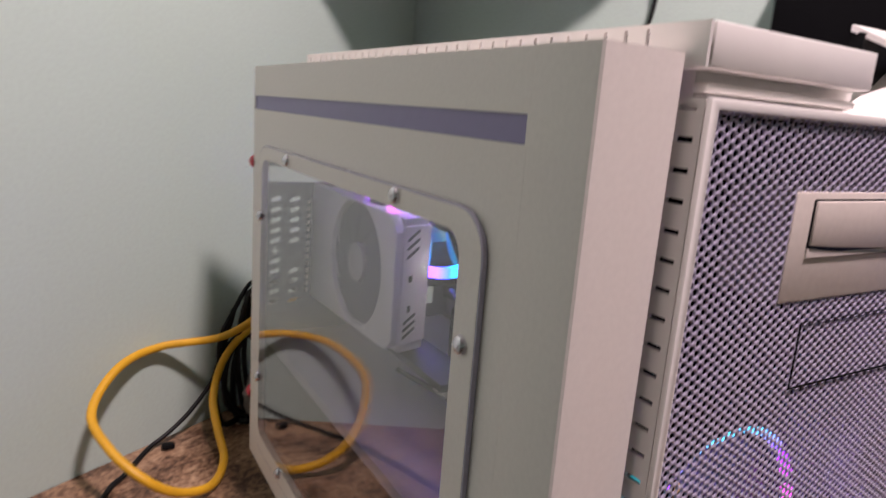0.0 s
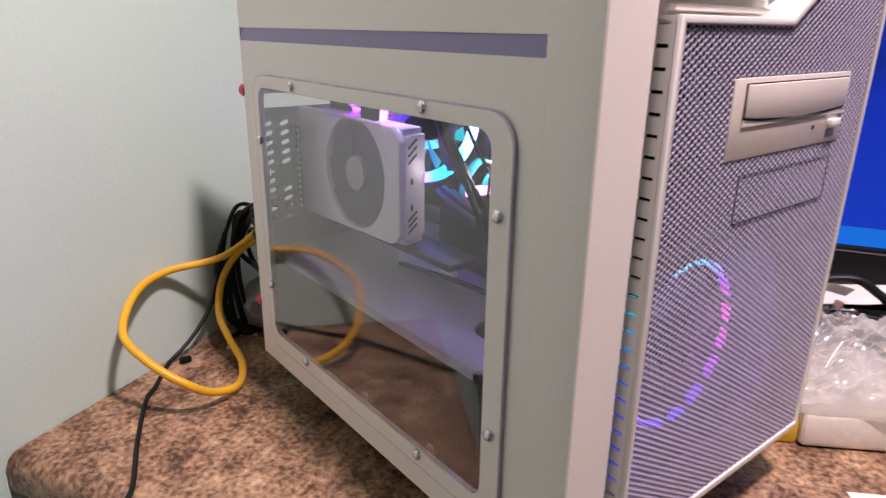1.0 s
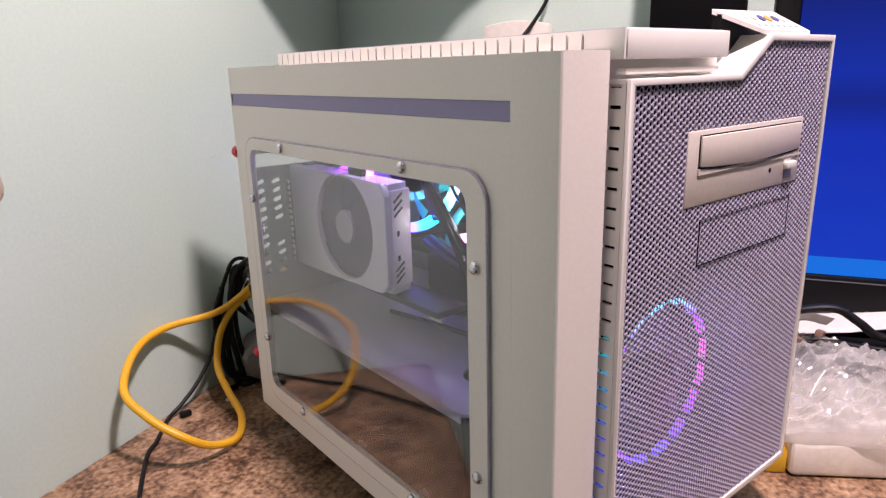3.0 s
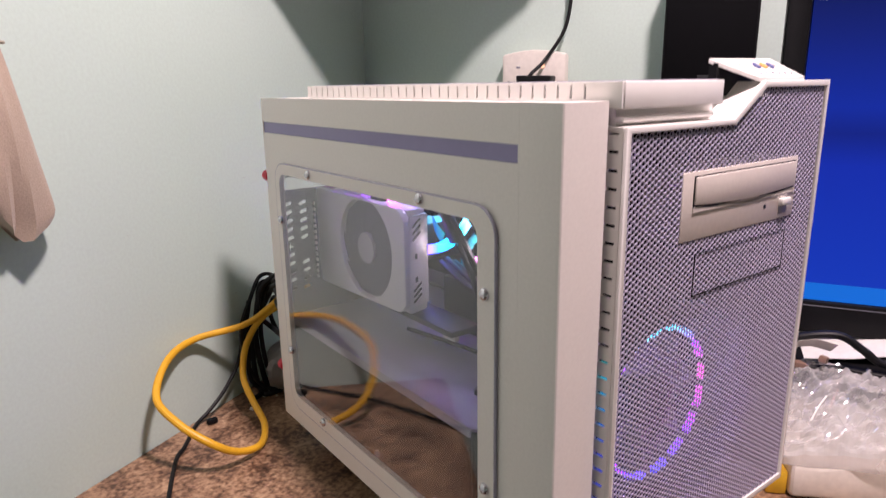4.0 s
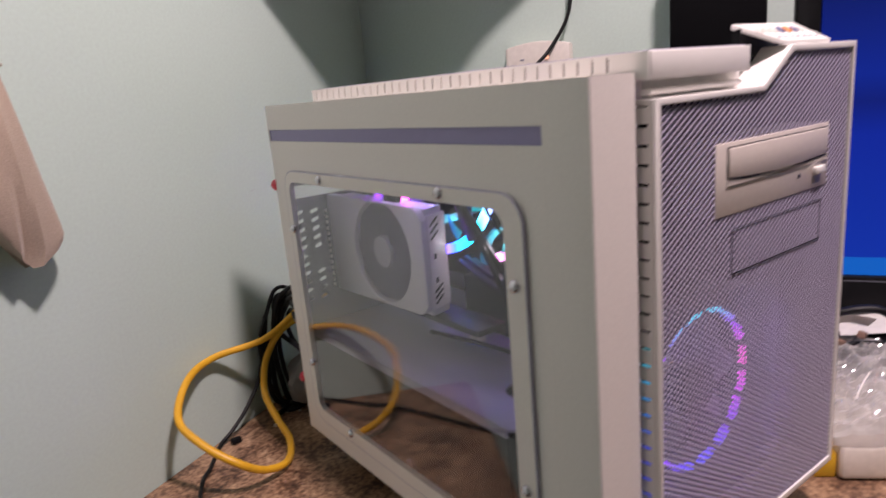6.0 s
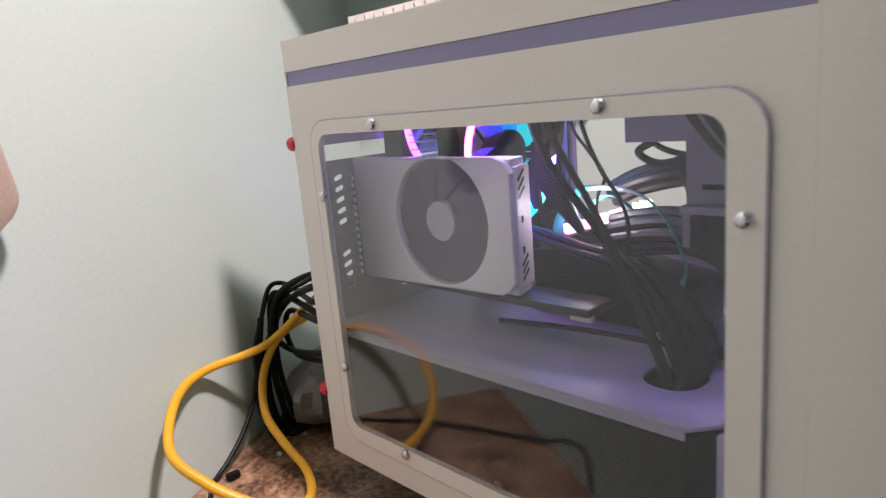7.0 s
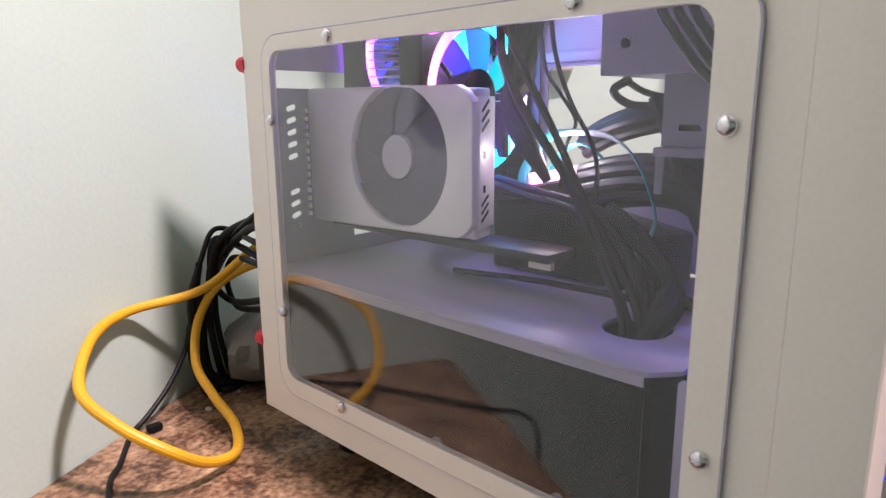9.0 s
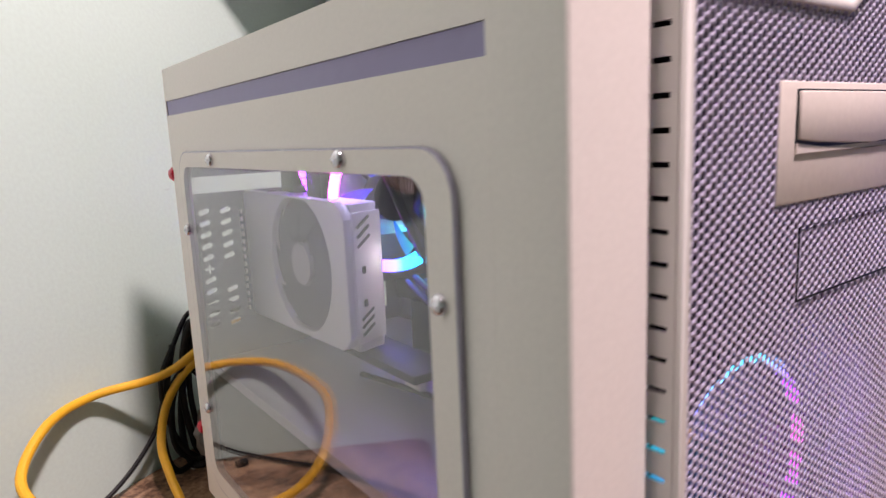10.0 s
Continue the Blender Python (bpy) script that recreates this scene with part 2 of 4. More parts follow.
# ---- building helpers ----
def link(name, bm, material, parent=None, label="", smooth=True):
    me = bpy.data.meshes.new(name)
    bmesh.ops.recalc_face_normals(bm, faces=bm.faces)
    bm.to_mesh(me)
    bm.free()
    me.materials.append(material)
    if smooth:
        me.shade_smooth()
        me.set_sharp_from_angle(angle=radians(26))
    ob = new(name, me)
    ob.parent = parent
    if label:
        tagged(ob, label)
    return ob


def part(name, bm, material, parent, label="", smooth=True):
    return link(name, bm, material, parent, label, smooth)


def thing(name, label, category, m=Matrix(), group=""):
    ob = new(name)
    ob.empty_display_size = 0.02
    ob.matrix_world = m
    return tagged(ob, label, category, group)


def solo(name, bm, material, label, category, m=Matrix(), group="", kind=""):
    ob = link(name, bm, material)
    ob.matrix_world = m
    return tagged(ob, label, category, group, kind)


def box(lo, hi, bevel=0.0, bm=None, seg=2, m=None):
    bm = bm or bmesh.new()
    made = bmesh.ops.create_cube(bm, size=1)["verts"]
    lo, hi = Vector(lo), Vector(hi)
    for v in made:
        v.co = Vector((lo[i] + (v.co[i] + 0.5) * (hi[i] - lo[i]) for i in range(3)))
    if bevel:
        edges = {e for v in made for e in v.link_edges}
        made = bmesh.ops.bevel(bm, geom=list(edges), offset=bevel, segments=seg, profile=0.5, affect="EDGES")["verts"]
    if m is not None:
        bmesh.ops.transform(bm, matrix=m, verts=list({v for v in made}))
    return bm


def prism(outline, axis, a, b, holes=(), bm=None, bevel=0.0):
    """A plate: an outline (and holes) in the plane across an axis, thick from a to b."""
    bm = bm or bmesh.new()

    def put(p, d):
        return {"x": (d, p[0], p[1]), "y": (p[0], d, p[1]), "z": (p[0], p[1], d)}[axis]

    edges = []
    for loop in (outline, *holes):
        vs = [bm.verts.new(put(p, a)) for p in loop]
        edges += [bm.edges.new((vs[i], vs[(i + 1) % len(vs)])) for i in range(len(vs))]
    faces = [g for g in bmesh.ops.triangle_fill(bm, use_beauty=True, use_dissolve=True, edges=edges)["geom"] if isinstance(g, bmesh.types.BMFace)]
    got = bmesh.ops.extrude_face_region(bm, geom=faces)["geom"]
    off = Vector(put((0, 0), b - a))
    bmesh.ops.translate(bm, vec=off, verts=[g for g in got if isinstance(g, bmesh.types.BMVert)])
    bmesh.ops.recalc_face_normals(bm, faces=bm.faces)
    if bevel:
        sharp = [e for e in bm.edges if len(e.link_faces) == 2 and e.calc_face_angle(0) > 0.9]
        bmesh.ops.bevel(bm, geom=sharp, offset=bevel, segments=2, profile=0.5, affect="EDGES")
    return bm


def rounded(x0, x1, y0, y1, r, n=6):
    out = []
    for cx, cy, a0 in ((x1 - r, y1 - r, 0), (x0 + r, y1 - r, 90), (x0 + r, y0 + r, 180), (x1 - r, y0 + r, 270)):
        for i in range(n + 1):
            a = radians(a0 + 90 * i / n)
            out.append((cx + r * math.cos(a), cy + r * math.sin(a)))
    return out


def circle(cx, cy, r, n=32):
    return [(cx + r * math.cos(2 * math.pi * i / n), cy + r * math.sin(2 * math.pi * i / n)) for i in range(n)]


def rod(p, q, r, n=16, r2=None, bm=None, caps=True):
    bm = bm or bmesh.new()
    p, q = Vector(p), Vector(q)
    m = Matrix.Translation((p + q) / 2) @ (q - p).to_track_quat("Z", "Y").to_matrix().to_4x4()
    bmesh.ops.create_cone(bm, cap_ends=caps, segments=n, radius1=r, radius2=r if r2 is None else r2, depth=(q - p).length, matrix=m)
    return bm


def smooth_line(pts, per=8):
    pts = [Vector(p) for p in pts]
    ext = [2 * pts[0] - pts[1], *pts, 2 * pts[-1] - pts[-2]]
    out = []
    for i in range(1, len(ext) - 2):
        a, b, c, d = ext[i - 1 : i + 3]
        for k in range(per):
            t = k / per
            out.append(0.5 * (2 * b + (c - a) * t + (2 * a - 5 * b + 4 * c - d) * t**2 + (3 * b - a - 3 * c + d) * t**3))
    return out + [pts[-1]]


def tube(pts, r, n=16, per=8, bm=None, flat=1.0):
    """A cable along smoothed points; flat < 1 makes a ribbon."""
    bm = bm or bmesh.new()
    line = smooth_line(pts, per)
    rings, up = [], Vector((0.13, 0.21, 0.97)).normalized()
    for i, p in enumerate(line):
        way = (line[min(i + 1, len(line) - 1)] - line[max(i - 1, 0)]).normalized()
        side = way.cross(up)
        side = side.normalized() if side.length > 1e-4 else Vector((1, 0, 0))
        up = side.cross(way).normalized()
        rings.append([bm.verts.new(p + r * (math.cos(a) * side + flat * math.sin(a) * up)) for a in (2 * math.pi * k / n for k in range(n))])
    for a, b in zip(rings, rings[1:]):
        for k in range(n):
            bm.faces.new((a[k], a[(k + 1) % n], b[(k + 1) % n], b[k]))
    bm.faces.new(rings[0])
    bm.faces.new(rings[-1][::-1])
    return bm


# The room's corner stands behind the tower; x runs along the wall behind it, y into that wall.
ROOM = Matrix(((0.873, -0.488, 0, 0.320), (0.488, 0.873, 0, 0.768), (0, 0, 1, 0), (0, 0, 0, 1)))


def setting(name, lo, hi, material, label, bevel=0.0):
    ob = link(name, box(lo, hi, bevel), material)
    ob.matrix_world = ROOM
    return tagged(ob, label, kind="structure")


setting("wall_north", (-3.3, 0, -0.75), (0.1, 0.1, 1.6), WALL, "plain pale mint painted wall with small scuffs")
setting("wall_east", (0, -3.6, -0.75), (0.1, 0, 1.6), WALL, "pale mint painted wall behind the monitor")
setting("wall_west", (-3.4, -3.6, -0.75), (-3.3, 0.1, 1.6), WALL, "plain pale mint painted wall")
setting("wall_south", (-3.4, -3.7, -0.75), (0.1, -3.6, 1.6), WALL, "plain pale mint painted wall")
setting("floor", (-3.4, -3.7, -0.80), (0.1, 0.1, -0.75), FLOOR, "dark brown floor")
setting("ceiling", (-3.4, -3.7, 1.6), (0.1, 0.1, 1.65), CEIL, "plain white ceiling")


# ---- desk ----
def desk():
    d = thing("desk", "desk with brown stone-pattern laminate top and rounded edge", "desk", ROOM)
    prof = [(-0.002, 0), (-0.640, 0)] + [(-0.640 - 0.016 * math.sin(a), -0.016 + 0.016 * math.cos(a)) for a in (math.pi * i / 14 for i in range(1, 8))]
    prof += [(-0.656, -0.036), (-0.638, -0.036), (-0.638, -0.030), (-0.002, -0.030)]
    part("tabletop", prism(prof, "y", -1.7, -0.002), GRANITE, d)
    for y in (-1.66, -0.9, -0.06):
        part("side_board", box((-0.60, y, -0.75), (-0.03, y + 0.02, -0.0305), 0.001), GRANITE, d)
    return d


desk()


# ---- computer tower ----
pc = thing("computer_tower", "white computer tower with side window and lilac mesh front", "computer")

# side panel with its window
CUT = rounded(0.080, 0.401, 0.070, 0.320, 0.012)
GROOVE = [(0.0456, 0.3600), (0.4395, 0.3600), (0.4395, 0.3714), (0.0456, 0.3714)]
outer = [(0.0443, 0.032), (0.441, 0.032), (0.441, 0.396), (0.0443, 0.396)]
side = part("side_panel", prism(outer, "x", 0.0, 0.0022, [CUT, GROOVE]), WHITE, pc, "white painted steel side panel", smooth=False)
part("stripe", prism([(0.0443, 0.3590), (0.4400, 0.3590), (0.4400, 0.3724), (0.0443, 0.3724)], "x", 0.0023, 0.0034, bm=box((0.0010, 0.0452, 0.3602), (0.0022, 0.4393, 0.3712))), LILAC, side, "recessed lilac stripe")
inside = rounded(0.0804, 0.4006, 0.0704, 0.3196, 0.0116)
pane = part("window_pane", prism(inside, "x", -0.0031, -0.0004), PANE, side, "clear acrylic window pane")
pane.visible_shadow = False
ring_out = rounded(0.0630, 0.4110, 0.0560, 0.3305, 0.0200)
part("pane_border", prism(ring_out, "x", -0.0031, -0.0004, [CUT]), WHITE, side, "white-backed border of the acrylic window", smooth=False)
part("pane_edge", prism(rounded(0.0621, 0.4119, 0.0551, 0.3314, 0.0209), "x", -0.0029, -0.0004, [rounded(0.0631, 0.4109, 0.0561, 0.3304, 0.0199)]), PANE_EDGE, side, "cut edge of the acrylic, coloured lilac for the light inside")
for y, z in ((0.330, 0.3255), (0.145, 0.3265), (0.072, 0.272), (0.402, 0.271), (0.331, 0.066), (0.401, 0.124), (0.072, 0.126), (0.150, 0.066)):
    bm = rod((-0.0032, y, z), (-0.0042, y, z), 0.0044, 20)
    bmesh.ops.create_uvsphere(bm, u_segments=18, v_segments=8, radius=0.0042, matrix=Matrix.Translation((-0.0042, y, z)) @ Matrix.Diagonal((0.6, 1, 1, 1)))
    box((-0.0070, y - 0.0022, z - 0.0004), (-0.0064, y + 0.0022, z + 0.0004), bm=bm)
    part("screw", bm, STEEL, side, "domed steel window screw")

# chassis shell
part("corner_column", prism([(0.0, 0.0125), (0.0004, 0.0108), (0.0012, 0.0099), (0.0028, 0.0095), (0.0375, 0.0095), (0.0375, 0.022), (0.0022, 0.0442), (0.0, 0.0442)], "z", 0.032, 0.3962), WHITE, pc, "white front corner column")
part("top_plate", box((0.0024, 0.0445, 0.3935), (0.288, 0.441, 0.3955)), WHITE, pc)
part("top_corner", prism([(0.0378, 0.0225), (0.0378, 0.0443), (0.0030, 0.0443)], "z", 0.3935, 0.3956), WHITE, pc)
for x, y, w in ((0.0215, 0.211, 0.006), (0.0215, 0.181, 0.006), (0.0140, 0.114, 0.005), (0.0290, 0.088, 0.016)):
    part("top_slot", prism(rounded(x - 0.0016, x + 0.0016, y - w, y + w, 0.0015, 3), "z", 0.3954, 0.39562), GREYPURPLE, pc)
part("bottom_plate", box((0.0024, 0.0445, 0.0325), (0.288, 0.438, 0.0345)), DARKSTEEL, pc)
# Added near-black backing that keeps the space behind the mesh dark.
part("dark_mesh_backing", prism([(0.043, 0.056), (0.287, 0.056), (0.287, 0.378), (0.043, 0.378)], "y", 0.0480, 0.0495, [circle(0.125, 0.172, 0.060, 36)]), NIGHT, pc)
part("rail", box((0.286, 0.0445, 0.366), (0.288, 0.441, 0.3930)), WHITE, pc)
part("rail", box((0.286, 0.0445, 0.0348), (0.288, 0.441, 0.060)), WHITE, pc)
part("rail", box((0.286, 0.405, 0.0605), (0.288, 0.438, 0.3655)), WHITE, pc)
tray = part("motherboard_tray", prism([(0.060, 0.153), (0.4378, 0.153), (0.4378, 0.3932), (0.060, 0.3932)], "x", 0.212, 0.2135, [rounded(0.190, 0.306, 0.222, 0.3125, 0.008), rounded(0.082, 0.125, 0.205, 0.240, 0.004)]), SHADED_LILAC, pc)
part("tray_rail", box((0.206, 0.08, 0.316), (0.2118, 0.43, 0.324), 0.001), SHADED_LILAC, tray)
for y in (0.20, 0.245):
    part("tray_screw", rod((0.2118, y, 0.330), (0.2095, y, 0.330), 0.0028, 16), DARK, tray)
for x, y in ((0.045, 0.06), (0.25, 0.06), (0.045, 0.375), (0.25, 0.375)):
    part("foot", rod((x, y, 0.0002), (x, y, 0.0325), 0.016, 20, 0.018), DARK, pc, "black rubber foot")

# rear wall, slotted bracket and screws
part("rear_wall", prism([(0.0024, 0.036), (0.286, 0.036), (0.286, 0.3930), (0.0024, 0.3930)], "y", 0.4385, 0.4400, [[(0.100, 0.165), (0.195, 0.165), (0.195, 0.290), (0.100, 0.290)], [(0.011, 0.168), (0.050, 0.168), (0.050, 0.289), (0.011, 0.289)], [(0.012, 0.2955), (0.098, 0.2955), (0.098, 0.3095), (0.012, 0.3095)]]), DIMSTEEL, pc)
slots = []
for col in (0.020, 0.038):
    for k in range(11):
        if k in (5, 6) and col > 0.03:
            continue
        z = 0.2800 - 0.0098 * k
        if k == 5:
            slots.append([(col + a * 0.0010, z + b * 0.0010) for a, b in ((1, 1), (1, 4), (-1, 4), (-1, 1), (-4, 1), (-4, -1), (-1, -1), (-1, -4), (1, -4), (1, -1), (4, -1), (4, 1))])
        else:
            slots.append([(col + (u - col) * 0.95 - (v - z) * 0.3, z + (v - z) * 0.95 + (u - col) * 0.3) for u, v in rounded(col - 0.0050, col + 0.0050, z - 0.0022, z + 0.0022, 0.0020, 3)])
bracket = part("slot_bracket", prism([(0.008, 0.160), (0.054, 0.160), (0.054, 0.2935), (0.008, 0.2935)], "y", 0.4368, 0.4383, slots), DIMSTEEL, pc, "dark slotted rear bracket", smooth=False)
for k in range(14):
    part("slot_tooth", box((0.0498, 0.4335, 0.2760 - 0.0066 * k), (0.0514, 0.4367, 0.2795 - 0.0066 * k)), PLASTIC, bracket)
for z in (0.313, 0.090):
    bm = rod((0.004, 0.4402, z), (0.004, 0.4500, z), 0.0058, 24)
    for k in range(12):
        a = 2 * math.pi * k / 12
        rod((0.004 + 0.0058 * math.cos(a), 0.4425, z + 0.0058 * math.sin(a)), (0.004 + 0.0058 * math.cos(a), 0.4490, z + 0.0058 * math.sin(a)), 0.0006, 6, bm=bm)
    part("thumb_screw", bm, RED, pc, "red knurled thumb screw")

# power supply shroud
shroud = part("shroud", prism([(0.012, 0.434), (0.012, 0.106), (0.026, 0.094), (0.205, 0.094), (0.205, 0.434)], "z", 0.1495, 0.1525, [rounded(0.050, 0.092, 0.122, 0.160, 0.0175)], bevel=0.0006), GREYPURPLE, pc, "grey painted steel power supply shroud")
# Side near-black: the dark below the shroud is put into its colour.
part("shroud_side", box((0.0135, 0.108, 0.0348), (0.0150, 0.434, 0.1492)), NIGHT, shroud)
part("lip", box((0.0122, 0.108, 0.1440), (0.0134, 0.4335, 0.1494)), GREYPURPLE, shroud)
part("front_post", box((0.018, 0.083, 0.0348), (0.024, 0.093, 0.1490), 0.0006), GREYPURPLE, shroud)
# The front fan's blue light on the post, added as a glowing strip.
part("glow_strip", box((0.0172, 0.0835, 0.0360), (0.0179, 0.0880, 0.1480)), STRIP_GLOW, shroud, "blue fan light on the post, put in as a glowing strip")
part("glow_strip", box((0.028, 0.0895, 0.1496), (0.110, 0.0932, 0.1535), 0.001), STRIP_GLOW, shroud, "blue light strip")
# Unseen box, added so that the cable hole shows black.
part("power_supply", box((0.020, 0.105, 0.0350), (0.200, 0.430, 0.1440), 0.001), NIGHT, shroud, "unseen black power supply that darkens the cable hole")
for y in (0.250, 0.155):
    bm = rod((0.0134, y, 0.060), (0.0118, y, 0.060), 0.005, 18)
    box((0.0120, y - 0.0020, 0.043), (0.0133, y + 0.0020, 0.058), bm=bm)
    part("keyhole_plate", bm, GREYPURPLE, shroud)

# front panel with its slotted edge
profile = [(0.041, 0.054), (0.2885, 0.054), (0.2885, 0.406), (0.191, 0.406), (0.155, 0.3815), (0.041, 0.3815)]
inner = [(0.0455, 0.0595), (0.2845, 0.0595), (0.2845, 0.4015), (0.1935, 0.4015), (0.1575, 0.3775), (0.0455, 0.3775)]
front = part("front_panel", prism(profile, "y", -0.0018, 0.0010, [inner], bevel=0.0006), PLASTIC, pc, "white plastic front frame")
part("front_ledge", prism([(0.0432, 0.3775), (0.1575, 0.3775), (0.1935, 0.4015), (0.2880, 0.4015), (0.2880, 0.4058), (0.191, 0.4058), (0.155, 0.3812), (0.0432, 0.3812)], "y", 0.0012, 0.034), PLASTIC, front)
edge_bm = box((0.0412, 0.0122, 0.054), (0.0430, 0.034, 0.3812))
box((0.0412, 0.0012, 0.054), (0.0430, 0.0042, 0.3812), bm=edge_bm)
z, low = 0.3778, 0.3812
while z > 0.066:
    box((0.0412, 0.0042, z + 0.0011), (0.0430, 0.0122, low), bm=edge_bm)
    low = z - 0.0009
    z -= 0.0111
box((0.0412, 0.0042, 0.054), (0.0430, 0.0122, low), bm=edge_bm)
part("slotted_edge", edge_bm, PLASTIC, front, "white slotted side of the front panel", smooth=False)
part("bottom_edge", box((0.0432, 0.0012, 0.0542), (0.288, 0.034, 0.0562)), PLASTIC, front)
part("right_edge", box((0.2865, 0.0012, 0.0564), (0.2883, 0.034, 0.4012)), PLASTIC, front)


# Added black sheet that blocks the bright gap at the right side.
part("side_gap_blocker", box((0.2848, 0.0014, 0.0566), (0.2862, 0.0478, 0.4010)), NIGHT, front)


def perforated(outline_test, x0, x1, z0, z1, pitch, step, hole, y, depth):
    """A steel sheet with upright columns of round holes, every second column shifted by half a pitch; the rims are rolled inwards."""
    verts, faces = [], []
    ring = [(math.cos(2 * math.pi * (k + 0.5) / 8), math.sin(2 * math.pi * (k + 0.5) / 8)) for k in range(8)]
    edge = [(0.5, 0.21), (0.21, 0.5), (-0.21, 0.5), (-0.5, 0.21), (-0.5, -0.21), (-0.21, -0.5), (0.21, -0.5), (0.5, -0.21)]
    corner = [(0.5, 0.5), (-0.5, 0.5), (-0.5, -0.5), (0.5, -0.5)]
    for i in range(int((x1 - x0) / step)):
        x = x0 + (i + 0.5) * step
        for j in range(int((z1 - z0) / pitch) + 1):
            z = z0 + (j + (0.5 if i % 2 else 0.0)) * pitch
            if not outline_test(x, z):
                continue
            b = len(verts)
            verts += [(x + cx * step, y, z + cz * pitch) for cx, cz in edge]
            verts += [(x + hole * cx, y + 0.0003, z + hole * cz) for cx, cz in ring]
            verts += [(x + hole * cx, y + depth, z + hole * cz) for cx, cz in ring]
            verts += [(x + cx * step, y, z + cz * pitch) for cx, cz in corner]
            for k in range(8):
                n = (k + 1) % 8
                faces.append((b + k, b + n, b + 8 + n, b + 8 + k))
                faces.append((b + 8 + k, b + 8 + n, b + 16 + n, b + 16 + k))
            for c in range(4):
                faces.append((b + 24 + c, b + 2 * c + 1, b + 2 * c))
    me = bpy.data.meshes.new("perforated_sheet")
    me.from_pydata(verts, [], faces)
    return me


def in_front(x, z):
    if not (0.0465 < x < 0.2835 and 0.0605 < z < 0.4005):
        return False
    if 0.103 < x < 0.251 and 0.304 < z < 0.3485:
        return False
    top = 0.3765 if x < 0.1575 else min(0.4005, 0.3765 + (x - 0.1575) * 0.667)
    return z < top


sheet = perforated(in_front, 0.0450, 0.2850, 0.0595, 0.4020, 0.0041, 0.0033, 0.00145, -0.0004, 0.0009)
sheet.materials.append(LILAC_MESH)
mesh_ob = new("mesh_sheet", sheet)
mesh_ob.parent = front
tagged(mesh_ob, "lilac perforated steel sheet")

# optical drive
drive = part("optical_drive", box((0.1015, -0.0009, 0.3030), (0.2525, 0.0300, 0.3495), 0.0008), SILVER, pc, "silver optical drive")
lid = [(0.1145, 0.3275), (0.130, 0.3262), (0.155, 0.3250), (0.182, 0.3240), (0.208, 0.3250), (0.234, 0.3262), (0.2485, 0.3270), (0.2485, 0.3458), (0.1145, 0.3458)]
part("tray_door", prism(lid, "y", -0.0026, -0.0010, bevel=0.0007), SILVER, drive)
part("door_gap", prism([(0.1136, 0.3240), (0.2494, 0.3240), (0.2494, 0.3466), (0.1136, 0.3466)], "y", -0.00105, -0.0005, []), DARK, drive)
part("door_shadow_lip", prism([(0.1136, 0.3222), (0.2494, 0.3222), (0.2494, 0.3258), (0.234, 0.3248), (0.208, 0.3230), (0.182, 0.3218), (0.155, 0.3230), (0.130, 0.3246), (0.1136, 0.3262)], "y", -0.0017, -0.0008), SILVER, drive)
part("button", box((0.2280, -0.0048, 0.3135), (0.2415, -0.0008, 0.3190), 0.0010), PLASTIC, drive, "pale eject button")
part("indicator", box((0.2290, -0.0014, 0.3065), (0.2405, -0.0008, 0.3125), 0.0003), FANGREY, drive)
part("eject_hole", rod((0.2080, -0.0006, 0.3150), (0.2080, -0.0012, 0.3150), 0.0016, 16), DARK, drive)

# blank bay cover: a thin dark joint round a piece of the mesh
part("bay_joint", prism([(0.1213, 0.2623), (0.2437, 0.2623), (0.2437, 0.2932), (0.1213, 0.2932)], "y", -0.0009, -0.0005, [[(0.1220, 0.2632), (0.2434, 0.2632), (0.2434, 0.2929), (0.1220, 0.2929)]]), DARK, front, "dark joint of the bay cover")

# top cap
cap_line = [(0.0435, 0.003), (0.1460, 0.003), (0.1520, 0.034), (0.2000, 0.050), (0.2870, 0.050), (0.2870, 0.384), (0.0303, 0.384)]
cap = part("top_cap", prism(cap_line, "z", 0.3915, 0.4072, bevel=0.0009), PLASTIC, pc, "white plastic top cap with lilac mesh")
rim_in = [(0.0470, 0.006), (0.1430, 0.006), (0.1490, 0.036), (0.1990, 0.053), (0.2840, 0.053), (0.2840, 0.381), (0.0330, 0.381)]
part("top_mesh", prism(rim_in, "z", 0.4073, 0.4077), LILAC_TOP, cap, "lilac mesh top")
gaps = []
y = 0.0300
while y < 0.378:
    gaps.append([(y - 0.0008, 0.3974), (y + 0.0008, 0.3974), (y + 0.0008, 0.4054), (y - 0.0008, 0.4054)])
    y += 0.0108
wall_bm = prism([(0.0032, 0.3918), (0.3840, 0.3918), (0.3840, 0.4070), (0.0032, 0.4070)], "x", 0.0276, 0.0290, gaps)
dark_bm = box((0.0291, 0.0100, 0.3962), (0.0301, 0.3830, 0.4043))
for some in (wall_bm, dark_bm):
    for v in some.verts:
        v.co.x += (0.384 - v.co.y) * 0.0346
part("vent_wall", wall_bm, PLASTIC, cap, smooth=False)
part("vent_dark", dark_bm, DARK, cap)
part("under_lip", box((0.0470, 0.0060, 0.3835), (0.1420, 0.0130, 0.3868), 0.0012), PLASTIC, cap)
part("cap_base", prism([(0.050, 0.014), (0.152, 0.014), (0.152, 0.05), (0.050, 0.05)], "z", 0.3815, 0.3914), PLASTIC, cap)


